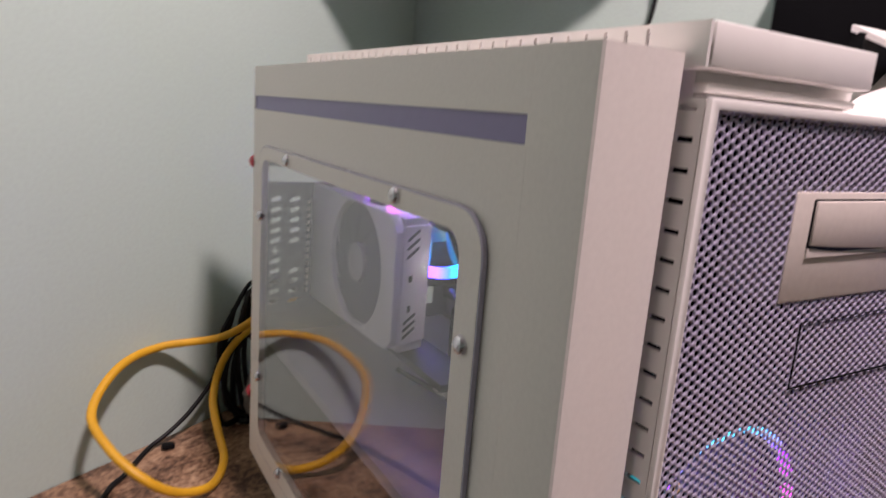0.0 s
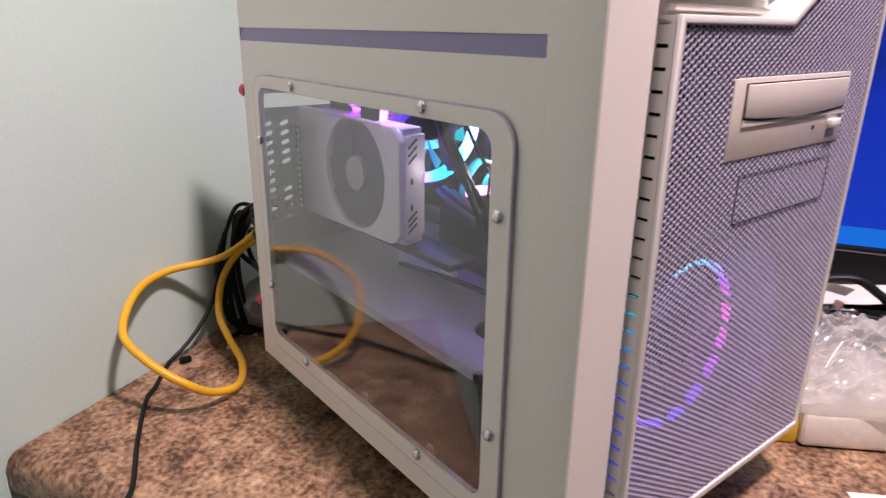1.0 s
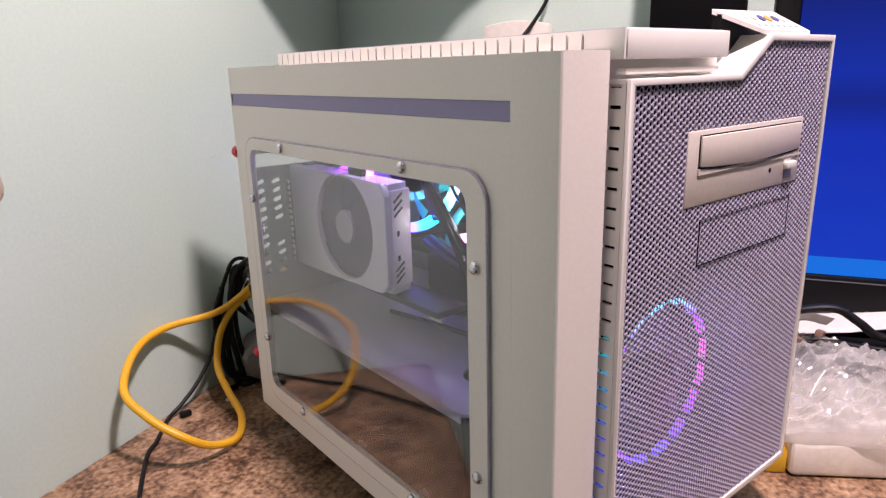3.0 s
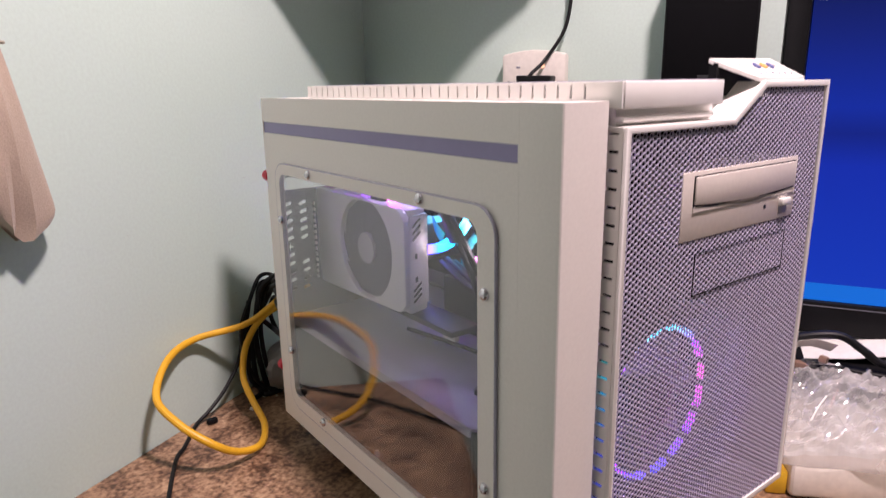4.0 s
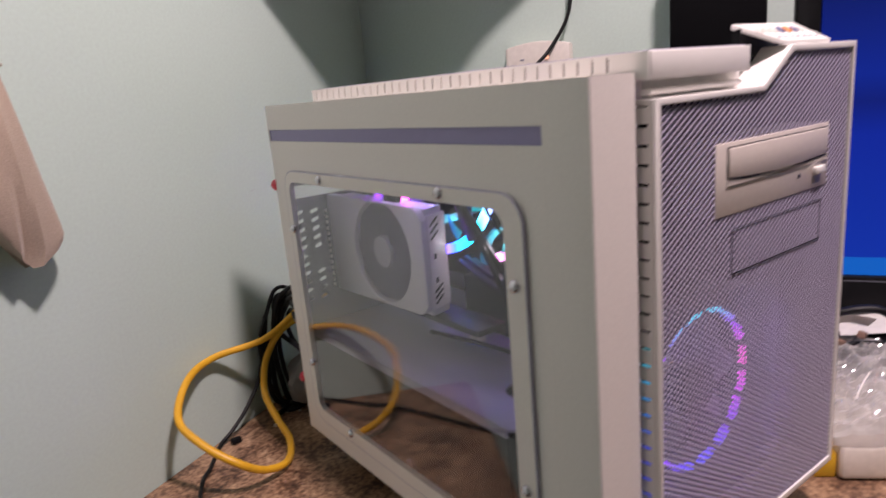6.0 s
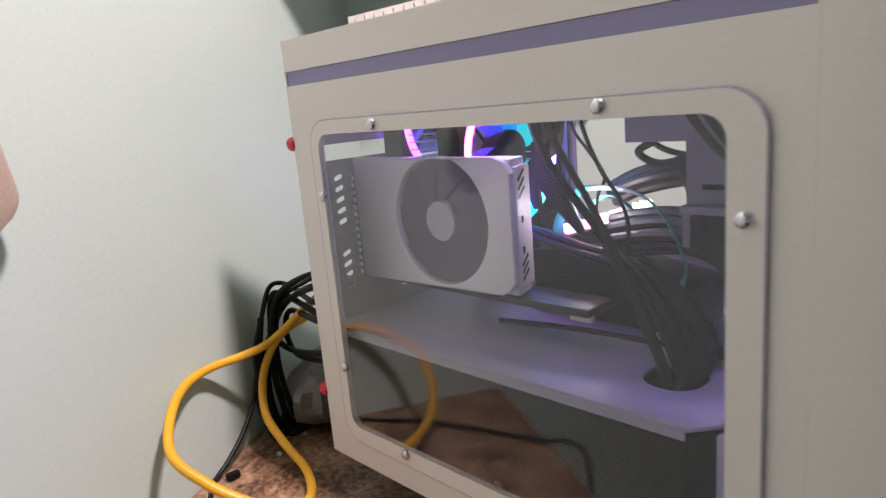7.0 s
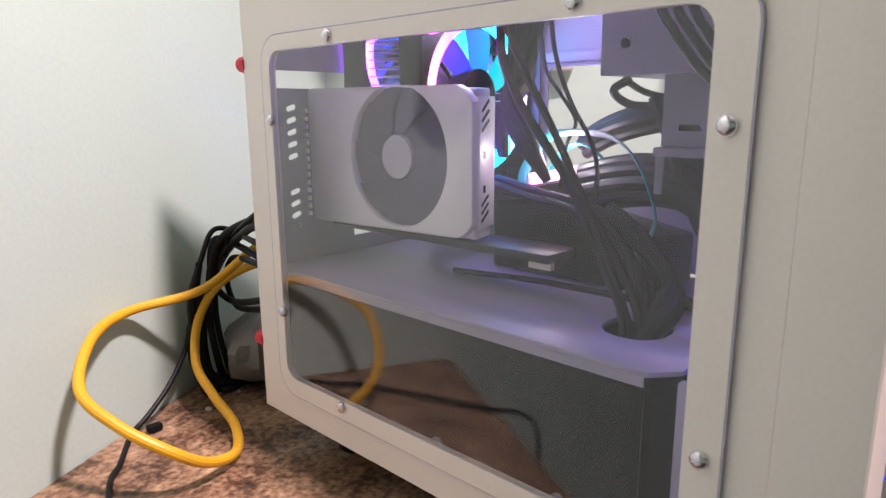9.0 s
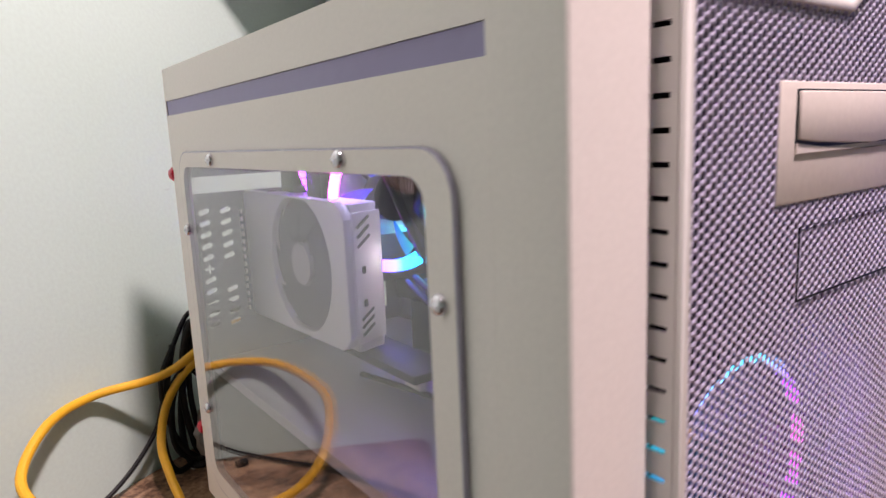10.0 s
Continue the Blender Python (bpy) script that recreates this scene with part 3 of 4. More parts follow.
def hexa(top, low):
    """A solid under a four-cornered top, going straight down to a height, or 3 mm thick."""
    bm = bmesh.new()
    a = [bm.verts.new(p) for p in top]
    b = [bm.verts.new((p[0], p[1], p[2] - 0.003 if low is None else low)) for p in top]
    bm.faces.new(a)
    bm.faces.new(b[::-1])
    for k in range(4):
        bm.faces.new((a[k], a[(k + 1) % 4], b[(k + 1) % 4], b[k]))
    return bm


IO_TOP = [Vector(p) for p in ((0.1560, 0.0220, 0.4215), (0.2340, 0.0200, 0.4220), (0.2520, 0.0015, 0.4085), (0.1860, 0.0015, 0.4085))]
io = part("control_panel", hexa(IO_TOP, None), PLASTIC, pc, "white sloping control panel with coloured dots")
part("panel_end", hexa([Vector((0.1575, 0.0225, 0.4190)), Vector((0.2330, 0.0290, 0.4190)), Vector((0.2330, 0.0225, 0.4190)), Vector((0.1600, 0.0180, 0.4180))], 0.3960), DARK, io, "dark recess under the panel")
ORANGE = mat("orange_print", (0.85, 0.30, 0.04), 0.4)
NAVY = mat("navy_print", (0.05, 0.05, 0.22), 0.4)
io_n = (IO_TOP[1] - IO_TOP[0]).cross(IO_TOP[3] - IO_TOP[0]).normalized()
io_n = io_n if io_n.z > 0 else -io_n
for k, m in enumerate((SILVER, SILVER, SILVER, NAVY, ORANGE, NAVY, SILVER)):
    f = 0.12 + 0.125 * k
    back, fore = IO_TOP[0].lerp(IO_TOP[1], f), IO_TOP[3].lerp(IO_TOP[2], f)
    p, q = back.lerp(fore, 0.38), back.lerp(fore, 0.78)
    part("dot", rod(p - 0.0006 * io_n, p + 0.0004 * io_n, 0.0036, 18), m, io)
    part("mark", rod(q - 0.0006 * io_n, q + 0.0003 * io_n, 0.0014, 10), FANGREY, io)


# ---- fans ----
def fan(name, centre, r, ring_material, parent, label, depth=0.024, blades=7, turn=0.0, arcs=0):
    """A case fan facing along y, with a lit ring."""
    cx, cy, cz = centre
    s = r * 1.08
    f = part(name, prism(rounded(cx - s, cx + s, cz - s, cz + s, 0.008), "y", cy, cy + depth, [circle(cx, cz, r, 40)]), DARK, parent, label)
    if arcs:
        rnd = random.Random(7)
        for k in range(arcs):
            a0 = 2 * math.pi * (k + 0.12 * rnd.random()) / arcs
            a1 = a0 + 2 * math.pi / arcs * rnd.uniform(0.55, 0.85)
            inner_r = r * rnd.uniform(0.925, 0.955)
            angles = [a0 + (a1 - a0) * i / 6 for i in range(7)]
            arc = [(cx + r * 0.99 * math.cos(a), cz + r * 0.99 * math.sin(a)) for a in angles] + [(cx + inner_r * math.cos(a), cz + inner_r * math.sin(a)) for a in angles[::-1]]
            part("light_segment", prism(arc, "y", cy + 0.001, cy + 0.006), ring_material, f, "glowing ring segment")
    else:
        part("light_ring", prism(circle(cx, cz, r * 0.995, 48), "y", cy + 0.001, cy + 0.008, [circle(cx, cz, r * (0.915 if cy < 0.1 else 0.85), 48)]), ring_material, f, "glowing colour ring")
    part("hub", rod((cx, cy + 0.003, cz), (cx, cy + 0.020, cz), r * 0.33, 28), DARK, f)
    for k in range(blades):
        a0 = turn + 2 * math.pi * k / blades
        bm = bmesh.new()
        rows = []
        for i in range(6):
            rr = r * (0.32 + 0.52 * i / 5)
            a = a0 + 0.25 * i / 5
            w = 0.42 - 0.1 * i / 5
            rows.append([bm.verts.new((cx + rr * math.cos(a + d), cy + yy, cz + rr * math.sin(a + d))) for d, yy in ((-w / 2, 0.005), (0, 0.011), (w / 2, 0.017))])
        for p, q in zip(rows, rows[1:]):
            for i in range(2):
                bm.faces.new((p[i], p[i + 1], q[i + 1], q[i]))
        bmesh.ops.solidify(bm, geom=bm.faces[:], thickness=0.0012)
        part("blade", bm, FANGREY if cy < 0.1 else BLADE_LED, f)
    for a in (45, 135, 225, 315):
        a = radians(a)
        part("strut", rod((cx + r * 0.3 * math.cos(a), cy + depth - 0.002, cz + r * 0.3 * math.sin(a)), (cx + r * 1.02 * math.cos(a), cy + depth - 0.002, cz + r * 1.02 * math.sin(a)), 0.0016, 8), DARK, f)
    return f


fan("intake_fan", (0.125, 0.0205, 0.172), 0.0610, RING_FRONT, pc, "front fan with glowing colour ring", arcs=16)
# Added glowing strip for the fan's light that shows through the edge slots.
part("slot_glow", box((0.0446, 0.0045, 0.105), (0.0453, 0.0120, 0.232)), SLOT_GLOW, front, "blue glowing strip standing in for fan light in the slots")
fan("cooler_fan", (0.138, 0.318, 0.289), 0.0620, RING_COOLER, pc, "processor cooler fan with glowing colour ring", turn=0.3)
fan("exhaust_fan", (0.150, 0.405, 0.322), 0.0580, RING_COOLER, pc, "rear fan with glowing colour ring", turn=0.7)

# cooler fins, board and memory
cooler = part("cooler", box((0.100, 0.345, 0.255), (0.184, 0.347, 0.360)), ALU, pc, "aluminium finned processor cooler")
for k in range(16):
    part("fin", box((0.090, 0.345, 0.258 + 0.0066 * k), (0.196, 0.398, 0.2588 + 0.0066 * k)), ALU, cooler)
for y in (0.358, 0.372, 0.386):
    part("heat_pipe", rod((0.140, y, 0.225), (0.140, y, 0.364), 0.003, 16), ALU, cooler)
board = part("motherboard", box((0.204, 0.309, 0.175), (0.2056, 0.434, 0.365)), BOARD, pc, "black circuit board")
part("power_stage", box((0.180, 0.30, 0.345), (0.2038, 0.42, 0.362), 0.002), DARKSTEEL, board)
part("socket_block", box((0.170, 0.312, 0.180), (0.2038, 0.330, 0.230), 0.002), DARK, board)
part("port_block", box((0.165, 0.405, 0.200), (0.2038, 0.433, 0.330), 0.002), DIMSTEEL, board)


def bar_along(p, q, up, h, w, bevel=0.0, bm=None):
    """A box whose long axis runs from p to q."""
    p, q, up = Vector(p), Vector(q), Vector(up)
    x = (q - p).normalized()
    y = up.cross(x).normalized()
    z = x.cross(y)
    m = Matrix((( x[0], y[0], z[0], p[0]), (x[1], y[1], z[1], p[1]), (x[2], y[2], z[2], p[2]), (0, 0, 0, 1)))
    return box((0, -w / 2, -h / 2), ((q - p).length, w / 2, h / 2), bevel, bm=bm, m=m)


memory = part("memory_module", bar_along((0.144, 0.274, 0.2085), (0.228, 0.235, 0.2190), (0, 0, 1), 0.020, 0.006, 0.001), DARK, pc, "black memory module with glowing top")
a, b = Vector((0.1445, 0.2737, 0.2245)), Vector((0.2275, 0.2352, 0.2345))
for t0, t1 in ((0.0, 0.46), (0.49, 0.64)):
    part("light_bar", bar_along(a.lerp(b, t0), a.lerp(b, t1), (0, 0, 1), 0.0085, 0.0064, 0.0008), BAR, memory, "glowing light bar")
for k in range(3):
    c = a.lerp(b, 0.74 + 0.075 * k)
    part("light_mark", bar_along(c + Vector((0, 0, -0.005)), c + Vector((0.005, 0, 0.005)), (0, 1, 0), 0.0028, 0.0064), BAR, memory)

# graphics card
card = part("graphics_card", prism([(0.0627, 0.434), (0.0627, 0.2612), (0.0868, 0.2675), (0.0868, 0.434)], "z", 0.1900, 0.2925, bevel=0.0012), CARD, pc, "white graphics card with one fan")
plate = prism([(0.2560, 0.2020), (0.2625, 0.1945), (0.2700, 0.1910), (0.4330, 0.1860), (0.4360, 0.1900), (0.4375, 0.2925), (0.4340, 0.2955), (0.2700, 0.2945), (0.2620, 0.2905), (0.2560, 0.2830)], "x", 0.0545, 0.0625, [circle(0.331, 0.2440, 0.0518, 48)], bevel=0.0016)
part("cover", plate, CARD, card)
part("end_cover", prism([(0.0590, 0.2558), (0.0612, 0.2550), (0.0640, 0.2556), (0.0872, 0.2632), (0.0872, 0.2668), (0.0632, 0.2606), (0.0628, 0.2560)], "z", 0.1975, 0.2870, bevel=0.0009), CARD, card)
part("end_foot", prism([(0.0640, 0.2600), (0.0868, 0.2655), (0.0868, 0.2760), (0.0640, 0.2720)], "z", 0.1895, 0.1972, bevel=0.0015), CARD, card)
part("fan_well", rod((0.0626, 0.331, 0.2440), (0.0618, 0.331, 0.2440), 0.0516, 40), FANGREY, card)
for k in range(9):
    a0 = 2 * math.pi * k / 9 + 0.2
    bm = bmesh.new()
    rows = []
    for i in range(6):
        rr = 0.017 + 0.0333 * i / 5
        a = a0 + 0.40 * i / 5
        rows.append([bm.verts.new((xx, 0.331 + rr * math.cos(a + d), 0.2440 + rr * math.sin(a + d))) for d, xx in ((-0.33, 0.0600), (0, 0.0588), (0.34, 0.0576))])
    for p, q in zip(rows, rows[1:]):
        for i in range(2):
            bm.faces.new((p[i], p[i + 1], q[i + 1], q[i]))
    bmesh.ops.solidify(bm, geom=bm.faces[:], thickness=0.0008)
    part("fan_blade", bm, FANGREY, card, "grey fan blade")
part("fan_hub", rod((0.0610, 0.331, 0.2440), (0.0560, 0.331, 0.2440), 0.0170, 32, 0.0160), FANHUB, card, "pale fan hub")
for z0, tall in ((0.2640, 0.007), (0.2705, 0.007), (0.2770, 0.007), (0.2480, 0.0), (0.2250, 0.0), (0.2030, 0.006), (0.2085, 0.006), (0.2140, 0.006)):
    x0, x1 = (0.0640, 0.0755) if tall else (0.0670, 0.0700)
    end = [Vector((x, 0.2556 + (x - 0.0640) * 0.3276 - 0.0001, z)) for x, z in ((x0, z0), (x1, z0 + tall + 0.0001))]
    part("vent_slot", bar_along(end[0], end[1], (0.311, -0.950, 0), 0.0008, 0.0020 if tall else 0.0050), DARK, card)
part("board_edge", box((0.070, 0.205, 0.1800), (0.104, 0.430, 0.1860), 0.0006), BOARD, card)
part("gold_contact", box((0.075, 0.2060, 0.1745), (0.080, 0.2240, 0.1802), 0.0005), IVORY, card)
part("riser", prism([(0.160, 0.1535), (0.300, 0.1535), (0.300, 0.208), (0.262, 0.210), (0.215, 0.200), (0.160, 0.190)], "x", 0.132, 0.190, bevel=0.002), DARK, card, "black riser block")

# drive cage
cage = part("drive_cage", prism([(0.055, 0.2985), (0.193, 0.2985), (0.193, 0.3930), (0.055, 0.3930)], "x", 0.1050, 0.1065, [circle(0.176, 0.317, 0.002, 10), circle(0.120, 0.317, 0.002, 10)]), SHADED_LILAC, pc, "grey steel drive cage")
part("cage_floor", box((0.1066, 0.055, 0.2985), (0.2050, 0.193, 0.3000)), SHADED_LILAC, cage)
part("cage_back", box((0.1066, 0.1915, 0.3002), (0.2050, 0.1930, 0.3930)), SHADED_LILAC, cage)
part("lower_cage", prism([(0.055, 0.2550), (0.158, 0.2550), (0.158, 0.2983), (0.055, 0.2983)], "x", 0.1220, 0.1235, [[(0.108, 0.2645), (0.148, 0.2645), (0.148, 0.2685), (0.108, 0.2685)], [(0.062, 0.2645), (0.100, 0.2645), (0.100, 0.2685), (0.062, 0.2685)]]), SHADED_LILAC, cage)
part("cage_lip", box((0.1150, 0.055, 0.2490), (0.1300, 0.160, 0.2545), 0.0008), SHADED_LILAC, cage)
part("cage_post", box((0.1200, 0.155, 0.2250), (0.1215, 0.160, 0.2488)), SHADED_LILAC, cage)
for z, y in ((0.317, 0.176), (0.345, 0.176), (0.345, 0.120)):
    part("cage_screw", rod((0.1051, y, z), (0.1030, y, z), 0.0030, 16), DARK, cage)
for k in range(9):
    part("drive_lead", tube([(0.135 + 0.006 * k, 0.170, 0.285), (0.132 + 0.005 * k, 0.158, 0.262), (0.126 + 0.004 * k, 0.146 - 0.002 * k, 0.236), (0.122 + 0.003 * k, 0.128 - 0.002 * k, 0.205), (0.124 + 0.003 * k, 0.112 - 0.001 * k, 0.180), (0.13, 0.10, 0.1545)], 0.0046, 8, 5), RUBBER, cage, "black drive power lead")
part("power_plug", box((0.118, 0.098, 0.156), (0.150, 0.116, 0.180), 0.002), DARK, cage, "black power plug")


def inner_cable(pts, r, m=RUBBER, flat=1.0, label="black power cable"):
    return part("cable", tube(pts, r, 10, 6, flat=flat), m, pc, label)


for dx, dy, dz, r in ((0, 0, 0, 0.0032), (0.004, 0.006, 0.002, 0.0028), (-0.004, 0.008, 0.004, 0.0028), (0.006, -0.004, 0.005, 0.0026), (0.001, 0.004, 0.008, 0.0026), (-0.003, -0.005, -0.002, 0.0026), (0.008, 0.002, 0.001, 0.0028), (0.006, 0.010, 0.006, 0.0024)):
    inner_cable([(0.14 + dx, 0.300 + dy, 0.216 + dz), (0.125 + dx, 0.247 + dy, 0.210 + dz), (0.115 + dx, 0.203 + dy, 0.206 + dz), (0.105 + dx, 0.175 + dy, 0.192 + dz), (0.090 + dx, 0.151 + dy, 0.172 + dz), (0.075 + dx, 0.138, 0.148), (0.068 + dx, 0.138, 0.110)], r)
inner_cable([(0.11, 0.214, 0.222), (0.10, 0.189, 0.204), (0.085, 0.173, 0.179), (0.068, 0.150, 0.156), (0.060, 0.146, 0.120)], 0.0022)
inner_cable([(0.12, 0.222, 0.226), (0.102, 0.196, 0.200), (0.090, 0.170, 0.172), (0.080, 0.152, 0.150), (0.075, 0.145, 0.12)], 0.0022)
inner_cable([(0.10, 0.272, 0.385), (0.10, 0.270, 0.339), (0.10, 0.267, 0.312), (0.10, 0.251, 0.281), (0.11, 0.233, 0.250), (0.12, 0.222, 0.226), (0.125, 0.212, 0.205)], 0.0034)
inner_cable([(0.09, 0.224, 0.385), (0.09, 0.221, 0.337), (0.09, 0.216, 0.309), (0.10, 0.210, 0.281), (0.11, 0.202, 0.259), (0.12, 0.201, 0.236), (0.12, 0.205, 0.20)], 0.0016)
inner_cable([(0.15, 0.270, 0.330), (0.15, 0.265, 0.306), (0.15, 0.252, 0.289), (0.15, 0.238, 0.269), (0.15, 0.245, 0.252), (0.15, 0.25, 0.22)], 0.0014)
for k in range(4):
    inner_cable([(0.118 + 0.004 * k, 0.262, 0.385), (0.12 + 0.004 * k, 0.260, 0.340), (0.12 + 0.004 * k, 0.257 + 0.003 * k, 0.316), (0.13 + 0.003 * k, 0.276, 0.293), (0.145, 0.300 + 0.004 * k, 0.272), (0.15, 0.305, 0.24)], 0.0042)
for k in range(5):
    inner_cable([(0.098 + 0.005 * k, 0.262 - 0.004 * k, 0.388), (0.098 + 0.005 * k, 0.258 - 0.003 * k, 0.350), (0.104 + 0.004 * k, 0.262, 0.318), (0.112 + 0.003 * k, 0.270 + 0.003 * k, 0.290), (0.125, 0.262 + 0.004 * k, 0.262), (0.14, 0.255, 0.225)], 0.0036)
inner_cable([(0.075, 0.255, 0.385), (0.075, 0.246, 0.335), (0.080, 0.232, 0.300), (0.088, 0.214, 0.262), (0.092, 0.196, 0.225), (0.088, 0.176, 0.190), (0.074, 0.150, 0.154), (0.070, 0.146, 0.120)], 0.0026)
for dx, dz in ((0.0, 0.0), (0.006, 0.005), (0.004, -0.007), (0.010, -0.002)):
    inner_cable([(0.15 + dx, 0.155 + 0.4 * dz, 0.279 + dz), (0.15 + dx, 0.176 + 0.4 * dz, 0.274 + dz), (0.155 + dx, 0.199 + 0.4 * dz, 0.269 + dz), (0.165 + dx, 0.223 + 0.4 * dz, 0.262 + dz), (0.175 + dx, 0.248 + 0.4 * dz, 0.251 + dz)], 0.0048, label="black drive power lead")
for dx, dz in ((0.0, 0.0), (0.006, 0.008), (0.004, -0.009), (0.010, -0.003), (0.012, 0.014), (0.008, 0.004), (0.014, -0.012)):
    inner_cable([(0.15 + dx, 0.232 + 0.5 * dz, 0.218 + dz), (0.14 + dx, 0.199 + 0.5 * dz, 0.226 + dz), (0.13 + dx, 0.168 + 0.5 * dz, 0.23 + dz), (0.12 + dx, 0.141 + 0.5 * dz, 0.226 + dz), (0.112 + dx, 0.122 + 0.5 * dz, 0.213 + dz), (0.108 + dx, 0.111 + 0.5 * dz, 0.195 + dz), (0.106 + dx, 0.106 + 0.5 * dz, 0.179 + dz), (0.108 + dx, 0.101, 0.1555)], 0.0052, label="thick black board power lead")
for dx, dz in ((0.0, 0.0), (0.005, 0.006), (0.003, -0.006), (0.009, 0.001)):
    inner_cable([(0.12 + dx, 0.19 + 0.5 * dz, 0.207 + dz), (0.11 + dx, 0.165 + 0.5 * dz, 0.196 + dz), (0.1 + dx, 0.144 + 0.5 * dz, 0.183 + dz), (0.088 + dx, 0.129 + 0.5 * dz, 0.171 + dz), (0.075 + dx, 0.131 + 0.5 * dz, 0.160 + dz), (0.068 + dx, 0.140, 0.140), (0.066 + dx, 0.142, 0.120)], 0.0040, label="black power lead into the shroud")
for k in range(3):
    inner_cable([(0.060 + 0.006 * k, 0.145 - 0.006 * k, 0.385), (0.06 + 0.006 * k, 0.135 - 0.006 * k, 0.334), (0.06 + 0.006 * k, 0.126 - 0.006 * k, 0.317), (0.06 + 0.006 * k, 0.113 - 0.006 * k, 0.300), (0.06 + 0.004 * k, 0.096 - 0.006 * k, 0.280), (0.07, 0.075, 0.22), (0.09, 0.065, 0.17)], 0.0026)
inner_cable([(0.13, 0.185, 0.297), (0.128, 0.196, 0.290), (0.14, 0.191, 0.281), (0.14, 0.163, 0.276), (0.15, 0.14, 0.25)], 0.0028)
inner_cable([(0.14, 0.196, 0.298), (0.145, 0.180, 0.288), (0.15, 0.150, 0.282)], 0.0022)
inner_cable([(0.15, 0.284, 0.215), (0.15, 0.284, 0.228), (0.15, 0.271, 0.249), (0.145, 0.250, 0.260), (0.130, 0.205, 0.261), (0.12, 0.179, 0.252), (0.12, 0.165, 0.231), (0.125, 0.160, 0.205), (0.13, 0.175, 0.180)], 0.0042, TEAL, 0.22, "teal ribbon cable")
inner_cable([(0.16, 0.27, 0.215), (0.16, 0.26, 0.240), (0.16, 0.240, 0.252), (0.155, 0.215, 0.240), (0.15, 0.20, 0.215)], 0.0036, TEAL, 0.22, "teal ribbon cable")
inner_cable([(0.085, 0.30, 0.158), (0.095, 0.23, 0.160), (0.105, 0.17, 0.158), (0.12, 0.13, 0.156), (0.14, 0.10, 0.158)], 0.0022)
inner_cable([(0.105, 0.145, 0.165), (0.095, 0.125, 0.166), (0.080, 0.100, 0.162), (0.06, 0.075, 0.150)], 0.0040)


# ---- cables behind the tower ----
ypts = [(0.085, 0.452, 0.18), (0.07, 0.485, 0.168), (0.0468, 0.5156, 0.1533), (-0.0039, 0.5334, 0.1172), (-0.068, 0.5401, 0.1098), (-0.109, 0.5084, 0.1048), (-0.1346, 0.4679, 0.0815), (-0.1232, 0.4331, 0.0607), (-0.098, 0.4074, 0.0396), (-0.0709, 0.4097, 0.0191), (-0.0389, 0.4275, 0.0078), (-0.0195, 0.4632, 0.0119), (-0.0182, 0.5014, 0.0266), (-0.016, 0.5353, 0.0485), (0.0013, 0.5566, 0.0841), (0.0347, 0.5664, 0.1123), (0.07, 0.53, 0.132), (0.095, 0.46, 0.13)]
solo("network_cable", tube(ypts, 0.0042, 12), YELLOW, "thick yellow network cable looped against the wall", "cable")


def black_cable(pts, r, label):
    return solo("black_cable", tube(pts, r, 10), RUBBER, label, "cable", group="black cables behind the tower")


black_cable([(0.03, 0.448, 0.205), (0.011, 0.462, 0.191), (0.0483, 0.5805, 0.1456), (0.0324, 0.5869, 0.1127), (-0.0002, 0.5685, 0.0825), (-0.0134, 0.5617, 0.0528), (-0.0379, 0.5482, 0.0284), (-0.062, 0.538, 0.012), (-0.083, 0.526, 0.004), (-0.108, 0.485, 0.0035), (-0.124, 0.462, 0.0035), (-0.15, 0.393, 0.0035), (-0.17, 0.33, 0.0035), (-0.186, 0.304, 0.001), (-0.196, 0.292, -0.03), (-0.2, 0.29, -0.2)], 0.0024, "thin black power cable hanging over the desk edge")
black_cable([(0.03, 0.447, 0.16), (0.009, 0.46, 0.17), (0.0494, 0.5712, 0.1606), (0.0352, 0.5838, 0.1598), (0.0148, 0.5722, 0.1342), (-0.0044, 0.5619, 0.0989), (0.0008, 0.5652, 0.0492), (0.02, 0.56, 0.012), (0.06, 0.575, 0.004)], 0.0026, "thin black cable looped behind the tower")
black_cable([(0.02, 0.452, 0.15), (0.0425, 0.5735, 0.1514), (0.0303, 0.577, 0.147), (0.027, 0.5747, 0.1107), (0.0402, 0.5619, 0.0899), (0.014, 0.455, 0.119), (0.04, 0.445, 0.122)], 0.0034, "thick black cable in a tight loop")
black_cable([(0.03, 0.45, 0.176), (0.014, 0.47, 0.18), (0.0471, 0.5851, 0.1328), (0.0263, 0.5879, 0.0935), (0.0154, 0.5817, 0.0456), (0.0154, 0.5631, 0.0076), (0.03, 0.55, 0.005), (0.1, 0.58, 0.004)], 0.0036, "black power cable behind the tower")
black_cable([(0.03, 0.446, 0.14), (0.012, 0.46, 0.15), (0.046, 0.5666, 0.1328), (0.0413, 0.5735, 0.1096), (0.0494, 0.5712, 0.0806), (0.02, 0.47, 0.105)], 0.0030, "short black cable loop")
black_cable([(0.0132, 0.5719, 0.1331), (0.0014, 0.5651, 0.0937), (-0.0091, 0.5589, 0.0465), (-0.005, 0.54, 0.012), (0.03, 0.57, 0.004), (0.08, 0.6, 0.004)], 0.0034, "black cable running down the wall")
black_cable([(0.0466, 0.5861, 0.1352), (0.0198, 0.5708, 0.1057), (0.002, 0.5608, 0.065), (0.0087, 0.5648, 0.0162), (0.05, 0.55, 0.004)], 0.0034, "black cable bunched by the wall")
